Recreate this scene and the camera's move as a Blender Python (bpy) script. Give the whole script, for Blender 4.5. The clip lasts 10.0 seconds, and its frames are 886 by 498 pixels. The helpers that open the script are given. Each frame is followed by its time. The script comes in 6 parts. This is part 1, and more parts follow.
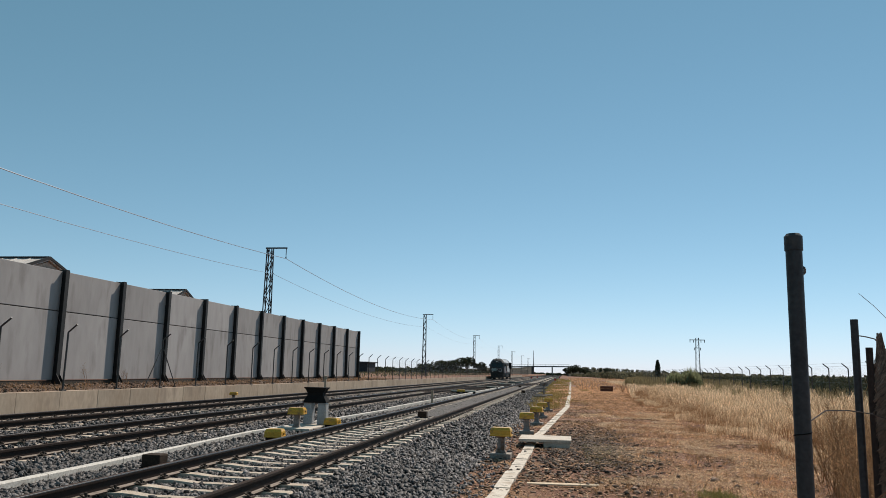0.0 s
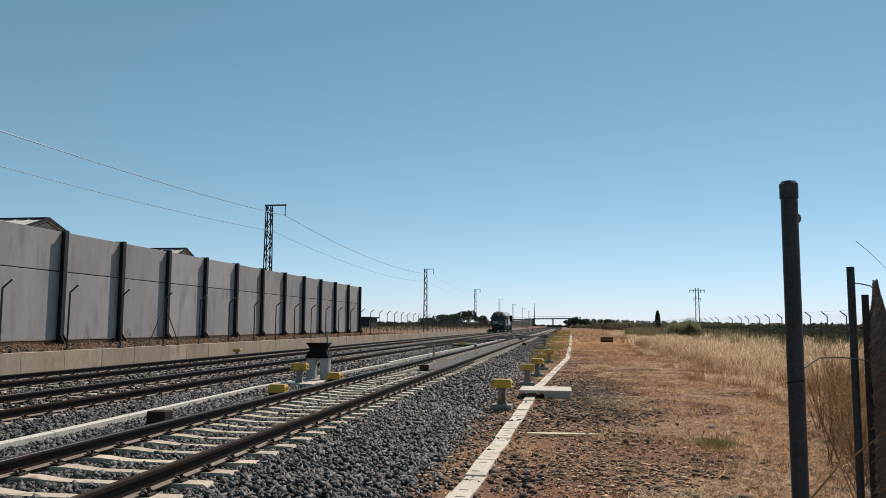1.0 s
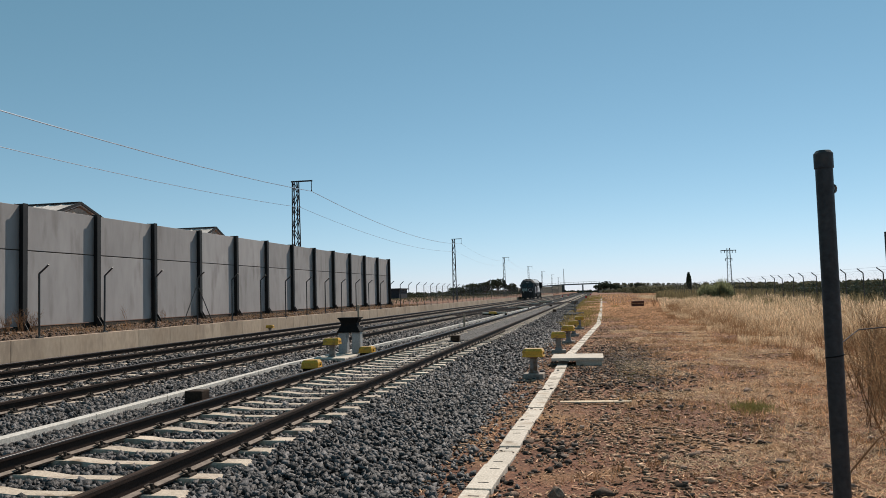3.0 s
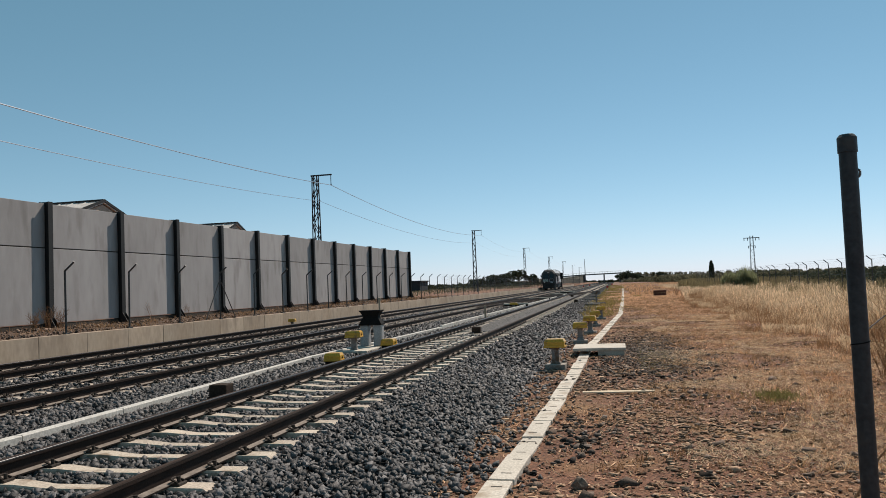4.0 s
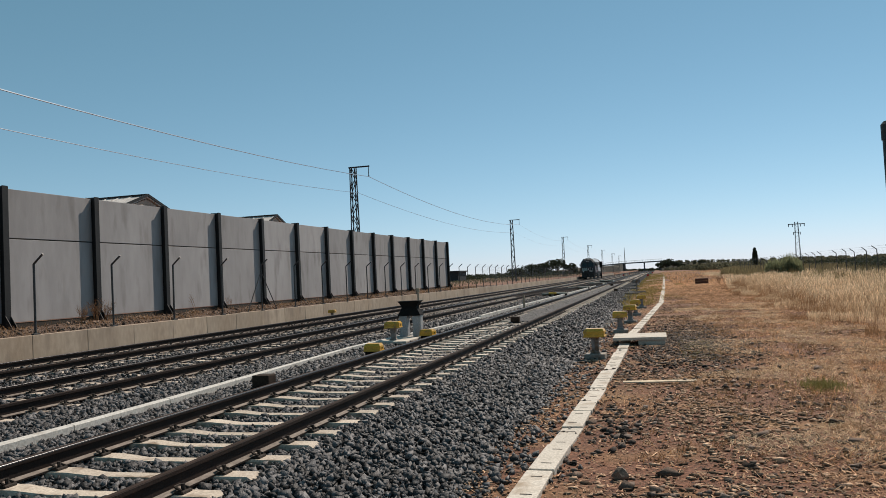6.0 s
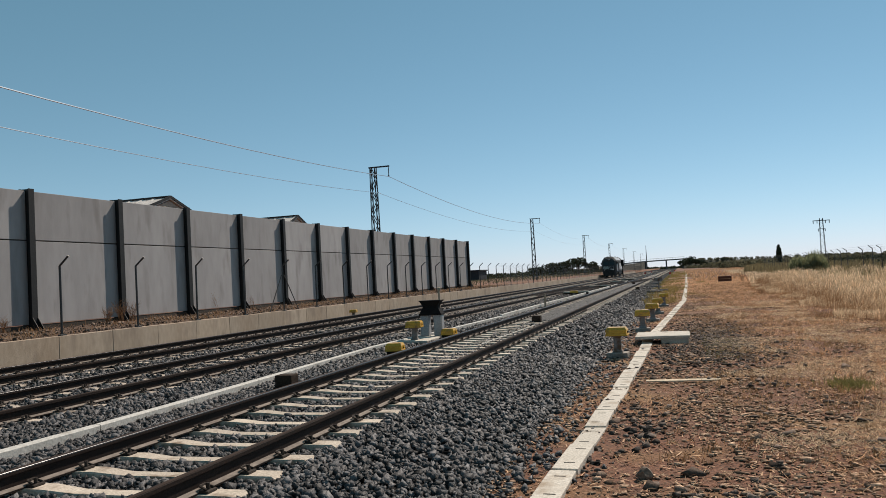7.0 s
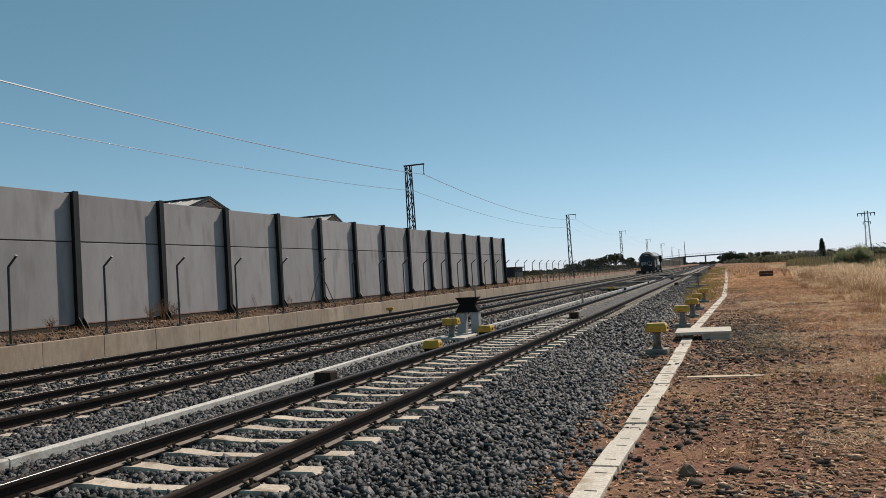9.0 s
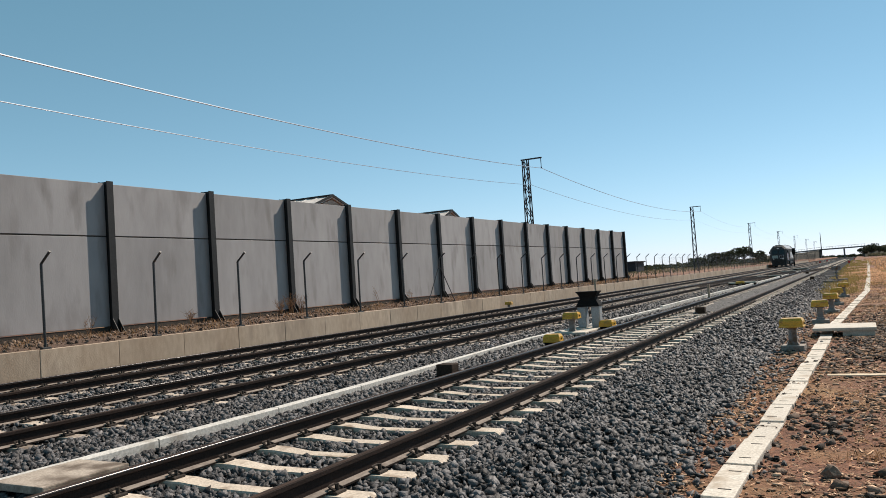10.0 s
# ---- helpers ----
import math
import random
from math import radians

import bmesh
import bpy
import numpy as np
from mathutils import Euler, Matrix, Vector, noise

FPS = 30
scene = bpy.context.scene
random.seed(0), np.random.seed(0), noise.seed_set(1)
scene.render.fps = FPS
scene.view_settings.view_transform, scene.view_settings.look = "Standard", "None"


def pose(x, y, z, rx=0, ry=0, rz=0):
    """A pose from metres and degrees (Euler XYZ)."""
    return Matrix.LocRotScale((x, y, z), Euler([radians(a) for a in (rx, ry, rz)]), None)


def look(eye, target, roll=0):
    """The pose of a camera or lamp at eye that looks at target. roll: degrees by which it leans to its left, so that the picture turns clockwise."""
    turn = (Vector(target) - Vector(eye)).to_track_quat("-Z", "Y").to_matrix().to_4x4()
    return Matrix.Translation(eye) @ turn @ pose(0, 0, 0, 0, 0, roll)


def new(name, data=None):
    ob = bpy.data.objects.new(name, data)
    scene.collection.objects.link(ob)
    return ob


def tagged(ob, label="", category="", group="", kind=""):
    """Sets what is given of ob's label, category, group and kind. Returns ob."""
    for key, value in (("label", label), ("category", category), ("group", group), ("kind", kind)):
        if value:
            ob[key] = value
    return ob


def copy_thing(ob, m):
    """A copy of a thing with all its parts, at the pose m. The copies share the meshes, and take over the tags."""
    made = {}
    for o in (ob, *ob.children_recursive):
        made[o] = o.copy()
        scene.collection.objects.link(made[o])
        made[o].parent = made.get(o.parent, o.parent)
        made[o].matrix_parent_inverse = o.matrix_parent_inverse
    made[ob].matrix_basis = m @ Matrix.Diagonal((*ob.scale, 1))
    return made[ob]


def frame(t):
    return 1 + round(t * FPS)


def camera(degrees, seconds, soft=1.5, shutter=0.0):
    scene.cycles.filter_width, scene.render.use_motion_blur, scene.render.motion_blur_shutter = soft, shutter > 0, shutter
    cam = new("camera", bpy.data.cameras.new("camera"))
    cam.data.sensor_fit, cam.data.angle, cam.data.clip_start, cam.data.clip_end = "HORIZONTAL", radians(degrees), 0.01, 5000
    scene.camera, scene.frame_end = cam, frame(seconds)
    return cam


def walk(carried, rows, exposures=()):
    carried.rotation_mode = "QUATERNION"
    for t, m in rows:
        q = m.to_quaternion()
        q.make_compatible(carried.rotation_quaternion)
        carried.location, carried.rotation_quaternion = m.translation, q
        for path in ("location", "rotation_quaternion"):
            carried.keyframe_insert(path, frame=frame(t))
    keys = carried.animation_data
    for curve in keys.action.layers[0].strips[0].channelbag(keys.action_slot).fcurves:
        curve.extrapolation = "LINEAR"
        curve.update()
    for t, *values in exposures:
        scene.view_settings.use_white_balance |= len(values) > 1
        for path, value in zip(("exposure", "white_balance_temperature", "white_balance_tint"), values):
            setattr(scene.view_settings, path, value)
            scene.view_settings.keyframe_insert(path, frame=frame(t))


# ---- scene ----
cam = camera(59.93, 10.0, soft=0.6)
PATH = [
    (0.0, pose(-0.041, -0.035, 1.752, 99.03, -1.25, 8.82)),
    (0.5, pose(-0.032, -0.028, 1.754, 97.39, -0.54, 8.96)),
    (1.0, pose(-0.018, -0.009, 1.752, 95.64, -0.34, 8.94)),
    (1.5, pose(-0.006, 0.007, 1.773, 94.89, -0.11, 8.90)),
    (2.0, pose(-0.004, 0.017, 1.804, 94.19, 1.44, 9.30)),
    (2.5, pose(-0.015, 0.019, 1.806, 93.69, 1.50, 10.26)),
    (4.0, pose(-0.012, 0.022, 1.803, 92.84, 2.30, 12.69)),
    (4.5, pose(0.001, 0.010, 1.805, 92.47, 2.40, 13.28)),
    (5.0, pose(-0.001, 0.022, 1.801, 92.41, 2.33, 13.61)),
    (5.5, pose(0.000, -0.000, 1.810, 92.29, 2.56, 14.60)),
    (7.0, pose(-0.015, 0.009, 1.813, 92.25, 3.12, 17.08)),
    (7.5, pose(-0.017, 0.010, 1.815, 92.27, 3.31, 17.77)),
    (8.0, pose(-0.018, 0.007, 1.812, 92.12, 3.41, 18.05)),
    (8.5, pose(-0.027, 0.004, 1.805, 92.09, 3.44, 18.86)),
    (9.0, pose(-0.034, 0.003, 1.804, 92.22, 3.59, 19.75)),
    (9.5, pose(-0.054, -0.005, 1.793, 92.37, 3.72, 22.43)),
    (10.0, pose(-0.080, -0.021, 1.771, 92.42, 3.72, 28.49)),
]
walk(cam, PATH, exposures=[(0.0, 0.05, 6450, 12), (5.5, 0.0, 6450, 12), (9.0, -0.05, 6450, 12), (9.5, -0.05, 6450, 12), (10.0, 0.3, 6450, 12)])

# ---- light ----
SUN_AZ, SUN_EL = 21.0, 48.0     # degrees to the right of the track's line, and above the horizon
world = bpy.data.worlds.new("world")
scene.world = world
world.use_nodes = True
wn = world.node_tree
sky = wn.nodes.new("ShaderNodeTexSky")
sky.sky_type = "NISHITA"
sky.sun_disc = False
sky.sun_elevation, sky.sun_rotation = radians(SUN_EL), radians(SUN_AZ)
sky.air_density, sky.dust_density, sky.ozone_density = 1.0, 0.0, 1.0
# clear, slightly hazy southern sky: blue kept up towards the horizon
split, join = wn.nodes.new("ShaderNodeSeparateColor"), wn.nodes.new("ShaderNodeCombineColor")
wn.links.new(sky.outputs[0], split.inputs[0])


def blend(a, b, haze):
    """The sum of sky channels, each with its weight, and an even veil of haze."""
    out = []
    for ch, k in (a, b):
        x = wn.nodes.new("ShaderNodeMath")
        x.operation = "MULTIPLY"
        x.inputs[1].default_value = k
        wn.links.new(split.outputs[ch], x.inputs[0])
        out.append(x.outputs[0])
    y = wn.nodes.new("ShaderNodeMath")
    wn.links.new(out[0], y.inputs[0])
    wn.links.new(out[1], y.inputs[1])
    z = wn.nodes.new("ShaderNodeMath")
    wn.links.new(y.outputs[0], z.inputs[0])
    z.inputs[1].default_value = haze
    return z.outputs[0]


wn.links.new(blend((0, 0.71), (1, 0.0), 0.26), join.inputs[0])
wn.links.new(blend((0, 0.0), (1, 0.80), 0.95), join.inputs[1])
wn.links.new(blend((1, 0.575), (2, 0.432), 0.84), join.inputs[2])
wn.links.new(join.outputs[0], wn.nodes["Background"].inputs[0])
wn.nodes["Background"].inputs[1].default_value = 0.085
sun_data = bpy.data.lights.new("sun", "SUN")
sun_data.energy, sun_data.angle, sun_data.color = 4.9, radians(0.53), (1.0, 0.89, 0.76)
sun = new("sun", sun_data)
_a, _e = radians(SUN_AZ), radians(SUN_EL)
to_sun = Vector((math.sin(_a) * math.cos(_e), math.cos(_a) * math.cos(_e), math.sin(_e)))
sun.matrix_world = look(to_sun * 60, (0, 0, 0))


# ---- materials ----
def material(name, low, high, rough=0.8, metal=0.0, coarse=1.5, fine=25.0, stretch=(1, 1, 1), bump=0.3, bump_scale=60.0,
             dirt=None, dirt_at=0.62, dirt_scale=2.5, island=0.0, single=0.0, spec=0.4, mix=0.5, trans=0.0, deep=1.0):
    m = bpy.data.materials.new(name)
    m.use_nodes = True
    t = m.node_tree
    n, l = t.nodes, t.links
    b = n["Principled BSDF"]
    geo = n.new("ShaderNodeNewGeometry")
    mp = n.new("ShaderNodeMapping")
    mp.inputs["Scale"].default_value = stretch
    l.new(geo.outputs["Position"], mp.inputs[0])

    def noise_at(scale, detail=4.0):
        x = n.new("ShaderNodeTexNoise")
        x.inputs["Scale"].default_value, x.inputs["Detail"].default_value = scale, detail
        l.new(mp.outputs[0], x.inputs["Vector"])
        return x.outputs["Fac"]

    def mixed(fac, a, c, mode="MIX"):
        x = n.new("ShaderNodeMix")
        x.data_type, x.blend_type = "RGBA", mode
        for sock, v in ((x.inputs[0], fac), (x.inputs[6], a), (x.inputs[7], c)):
            if isinstance(v, (int, float)):
                sock.default_value = v
            elif isinstance(v, tuple):
                sock.default_value = (*v, 1)
            else:
                l.new(v, sock)
        return x.outputs[2]

    def ramp(v, lo, hi):
        x = n.new("ShaderNodeMapRange")
        x.inputs[1].default_value, x.inputs[2].default_value = lo, hi
        l.new(v, x.inputs[0])
        return x.outputs[0]

    big, small = noise_at(coarse), noise_at(fine, 6.0)
    col = mixed(ramp(big, 0.3, 0.7), low, high)
    grain = mixed(ramp(small, 0.3, 0.7), tuple(v * (1 - 0.38 * deep) for v in low), tuple(min(v * (1 + 0.25 * deep), 0.95) for v in high))
    col = mixed(mix, col, grain)
    if dirt:
        d = noise_at(dirt_scale, 8.0)
        col = mixed(ramp(d, dirt_at - 0.06, dirt_at + 0.1), col, dirt)
    if island or single:
        if island:
            r = geo.outputs["Random Per Island"]
        else:
            r = n.new("ShaderNodeObjectInfo").outputs["Random"]
        k = island or single
        x = n.new("ShaderNodeMapRange")
        x.inputs[3].default_value, x.inputs[4].default_value = 1 - k, 1 + k
        l.new(r, x.inputs[0])
        hsv = n.new("ShaderNodeHueSaturation")
        l.new(x.outputs[0], hsv.inputs["Value"])
        l.new(col, hsv.inputs["Color"])
        col = hsv.outputs[0]
    l.new(col, b.inputs["Base Color"])
    b.inputs["Roughness"].default_value, b.inputs["Metallic"].default_value = rough, metal
    b.inputs["Specular IOR Level"].default_value = spec
    if trans:
        tr = n.new("ShaderNodeBsdfTranslucent")
        l.new(col, tr.inputs[0])
        ms = n.new("ShaderNodeMixShader")
        ms.inputs[0].default_value = trans
        l.new(b.outputs[0], ms.inputs[1])
        l.new(tr.outputs[0], ms.inputs[2])
        l.new(ms.outputs[0], n["Material Output"].inputs[0])
    if bump:
        bp = n.new("ShaderNodeBump")
        bp.inputs["Strength"].default_value, bp.inputs["Distance"].default_value = bump, 0.02
        l.new(noise_at(bump_scale, 5.0), bp.inputs["Height"])
        l.new(bp.outputs[0], b.inputs["Normal"])
    return m


M_DIRT = material("dry_earth", (0.058, 0.0235, 0.0135), (0.213, 0.095, 0.053), 0.95, coarse=0.9, fine=30, bump=1.0, bump_scale=40, dirt=(0.26, 0.145, 0.066), dirt_at=0.57, dirt_scale=0.6, mix=0.6, deep=2.4)
# much darker than the stones: shade in their gaps is put into the colour
M_BALLAST_BED_SHADED = material("ballast_bed", (0.006, 0.0056, 0.0053), (0.030, 0.028, 0.027), 0.95, coarse=9, fine=26, bump=1.0, bump_scale=22, mix=0.7, spec=0.1)
M_BALLAST_FILL = material("dusty_ballast_fill", (0.048, 0.045, 0.043), (0.16, 0.152, 0.147), 0.95, coarse=5, fine=18, bump=1.0, bump_scale=22, mix=0.75, deep=1.8, spec=0.1)
M_STONE = material("ballast_stone", (0.0265, 0.0252, 0.0255), (0.122, 0.115, 0.115), 0.6, coarse=6, fine=60, bump=0.5, island=0.92, spec=0.3)
M_PEBBLE = material("field_stone", (0.085, 0.058, 0.044), (0.19, 0.135, 0.102), 0.9, coarse=6, fine=60, island=0.7, spec=0.2)
M_SLEEPER = material("sleeper_concrete", (0.42, 0.345, 0.27), (0.58, 0.49, 0.395), 0.85, coarse=3, fine=45, bump=0.3, dirt=(0.23, 0.165, 0.115), dirt_at=0.6, dirt_scale=5, single=0.14)
M_SLEEPER_OLD = material("soiled_sleeper_concrete", (0.36, 0.295, 0.235), (0.54, 0.45, 0.365), 0.85, coarse=3, fine=45, bump=0.3, dirt=(0.15, 0.11, 0.08), dirt_at=0.55, dirt_scale=2.6, single=0.16)
M_RAIL = material("rusty_rail", (0.009, 0.0055, 0.0042), (0.025, 0.0138, 0.0098), 0.75, coarse=2, fine=50, bump=0.25, spec=0.2)
M_RAIL_TOP = material("worn_rail_top", (0.034, 0.022, 0.017), (0.066, 0.044, 0.034), 0.8, spec=0.08, coarse=1.5, fine=30, stretch=(1, 0.15, 1), bump=0.05)
M_RAIL_SHINY = material("polished_rail_top", (0.030, 0.021, 0.017), (0.050, 0.037, 0.030), 0.27, spec=0.7, coarse=1.5, fine=30, stretch=(1, 0.1, 1), bump=0.03)
M_RAIL_WORN = material("half_polished_rail_edge", (0.022, 0.015, 0.012), (0.040, 0.028, 0.022), 0.30, spec=0.45, coarse=1.5, fine=30, stretch=(1, 0.1, 1), bump=0.03)
M_CLIP = material("rail_clip_steel", (0.03, 0.024, 0.02), (0.06, 0.045, 0.035), 0.7, metal=0.4)
M_LID = material("pale_concrete_lid", (0.48, 0.42, 0.345), (0.64, 0.575, 0.49), 0.85, coarse=2.5, fine=40, bump=0.25, dirt=(0.34, 0.26, 0.185), dirt_at=0.62, dirt_scale=3, single=0.08)
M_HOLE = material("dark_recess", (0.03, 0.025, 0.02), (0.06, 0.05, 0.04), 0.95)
M_WHITE_DUCT = material("white_duct_concrete", (0.48, 0.45, 0.40), (0.62, 0.59, 0.54), 0.8, coarse=2, fine=30, bump=0.2, dirt=(0.33, 0.29, 0.24), dirt_at=0.62)
M_RETAIN = material("retaining_concrete", (0.38, 0.275, 0.19), (0.48, 0.375, 0.28), 0.88, coarse=0.8, fine=9, mix=0.25, stretch=(1, 1, 0.4), bump=0.3, dirt=(0.31, 0.235, 0.175), dirt_at=0.60, dirt_scale=1.9, single=0.12)
M_PANEL = material("barrier_concrete", (0.285, 0.266, 0.259), (0.39, 0.368, 0.36), 0.85, coarse=0.35, fine=3.5, stretch=(1, 1, 0.3), bump=0.12, bump_scale=30, dirt=(0.25, 0.23, 0.22), dirt_at=0.60, dirt_scale=1.6, single=0.10, mix=0.2, deep=0.7)
M_COLUMN = material("dark_steel_column", (0.010, 0.0098, 0.0098), (0.024, 0.0226, 0.022), 0.6, metal=0.2, coarse=2, fine=30, bump=0.1)
M_GALV = material("weathered_galvanised_steel", (0.045, 0.044, 0.043), (0.09, 0.087, 0.084), 0.55, metal=0.6, coarse=3, fine=40, bump=0.1)
M_LATTICE = material("mast_steel", (0.020, 0.023, 0.028), (0.045, 0.049, 0.056), 0.7, metal=0.2, coarse=2, fine=30, bump=0.1, spec=0.2)
M_WIRE = material("bare_wire", (0.74, 0.74, 0.74), (0.84, 0.84, 0.84), 0.38, metal=1.0, coarse=3, fine=30, bump=0)
M_MESHWIRE = material("fence_wire", (0.10, 0.10, 0.10), (0.18, 0.18, 0.175), 0.5, metal=0.6, bump=0)
M_FENCEPOST = material("grey_painted_post", (0.022, 0.023, 0.025), (0.045, 0.046, 0.048), 0.5, metal=0.1, coarse=5, fine=60, bump=0.15, dirt=(0.07, 0.06, 0.05), dirt_at=0.66, dirt_scale=9)
M_STRAW = material("dry_straw", (0.58, 0.39, 0.235), (0.85, 0.635, 0.435), 0.9, coarse=0.35, fine=5, bump=0, island=0.5, trans=0.45)
M_DRYWEED = material("dry_weed", (0.21, 0.105, 0.053), (0.37, 0.215, 0.11), 0.9, coarse=0.6, fine=5, bump=0, island=0.4, trans=0.35)
M_LEAF = material("dark_foliage", (0.040, 0.047, 0.029), (0.086, 0.092, 0.056), 0.9, coarse=0.2, fine=2, bump=0, island=0.4, trans=0.15, spec=0.05)
M_BRUSH = material("light_brown_brush", (0.225, 0.13, 0.068), (0.39, 0.245, 0.13), 0.9, coarse=0.6, fine=5, bump=0, island=0.45, trans=0.42)
M_FOOT = material("weathered_footing_concrete", (0.24, 0.205, 0.172), (0.36, 0.315, 0.27), 0.9, coarse=4, fine=40, bump=0.3, dirt=(0.17, 0.125, 0.095), dirt_at=0.6, dirt_scale=6)
M_TRODDEN = material("trodden_straw", (0.54, 0.285, 0.145), (0.80, 0.49, 0.285), 0.9, coarse=0.5, fine=6, bump=0, island=0.55, trans=0.3)
# tan dust, with the sunlit look of the foot's top painted in
M_DUST_SUNLIT = material("dusty_sunlit_rail_foot", (0.16, 0.13, 0.11), (0.28, 0.24, 0.205), 0.9, coarse=3, fine=30, stretch=(1, 0.4, 1), bump=0.1, spec=0.1)
M_BUSH = material("grey_green_broom", (0.20, 0.215, 0.115), (0.33, 0.335, 0.19), 0.85, coarse=0.5, fine=3, bump=0, island=0.3, trans=0.5, spec=0.1)
M_OLIVE = material("olive_weed", (0.19, 0.15, 0.075), (0.31, 0.245, 0.13), 0.9, coarse=0.25, fine=4, bump=0, island=0.4, trans=0.3)
M_SCRUB = material("olive_scrub", (0.085, 0.085, 0.052), (0.165, 0.152, 0.096), 0.9, coarse=0.12, fine=2, bump=0, island=0.45, trans=0.4, spec=0.05)
M_BARK = material("bark", (0.06, 0.045, 0.035), (0.12, 0.09, 0.07), 0.9, coarse=2, fine=20, stretch=(1, 1, 0.3))
M_ROOF = material("fibre_cement_roof", (0.48, 0.44, 0.40), (0.60, 0.56, 0.52), 0.85, coarse=0.4, fine=6, dirt=(0.17, 0.145, 0.13))
M_SHEDWALL = material("rendered_shed_wall", (0.36, 0.29, 0.23), (0.48, 0.40, 0.33), 0.9, coarse=0.4, fine=6, dirt=(0.2, 0.17, 0.14))
M_BRIDGE = material("bridge_concrete", (0.10, 0.097, 0.094), (0.16, 0.155, 0.15), 0.9, coarse=0.3, fine=3)
M_EMBANK = material("embankment_scrub", (0.05, 0.048, 0.032), (0.11, 0.094, 0.062), 0.95, coarse=0.15, fine=1.5, bump=0.4, bump_scale=3)
# dry earth with the distance haze mixed into its lighter colour
M_EMBANK_HAZED = material("hazed_dry_embankment_earth", (0.105, 0.086, 0.068), (0.175, 0.145, 0.115), 0.95, coarse=0.15, fine=1.5, bump=0.4, bump_scale=3)
M_YELLOW = material("yellow_enamel", (0.55, 0.285, 0.014), (0.68, 0.37, 0.022), 0.36, spec=0.6, coarse=4, fine=40, bump=0.05, dirt=(0.25, 0.13, 0.045), dirt_at=0.6, dirt_scale=7)
M_PEDESTAL = material("grey_pedestal", (0.18, 0.168, 0.160), (0.27, 0.252, 0.240), 0.8, coarse=4, fine=40, dirt=(0.13, 0.085, 0.055), dirt_at=0.55, dirt_scale=5)
M_GREYBOX = material("grey_cabinet_paint", (0.30, 0.31, 0.32), (0.40, 0.41, 0.42), 0.55, coarse=3, fine=30, dirt=(0.2, 0.18, 0.16), dirt_at=0.68)
M_BLACK = material("black_paint", (0.006, 0.006, 0.0065), (0.014, 0.0135, 0.0135), 0.8, coarse=4, fine=40, bump=0.1, spec=0.12)
M_WOOD = material("old_dark_timber", (0.024, 0.016, 0.012), (0.055, 0.038, 0.028), 0.9, coarse=3, fine=30, stretch=(1, 0.2, 1), spec=0.15)
M_REDWOOD = material("reddish_old_timber", (0.075, 0.034, 0.024), (0.15, 0.072, 0.05), 0.9, coarse=3, fine=30, stretch=(0.2, 1, 1), spec=0.15)
M_RED = material("red_enamel", (0.45, 0.03, 0.025), (0.55, 0.05, 0.035), 0.45, coarse=4, fine=40)


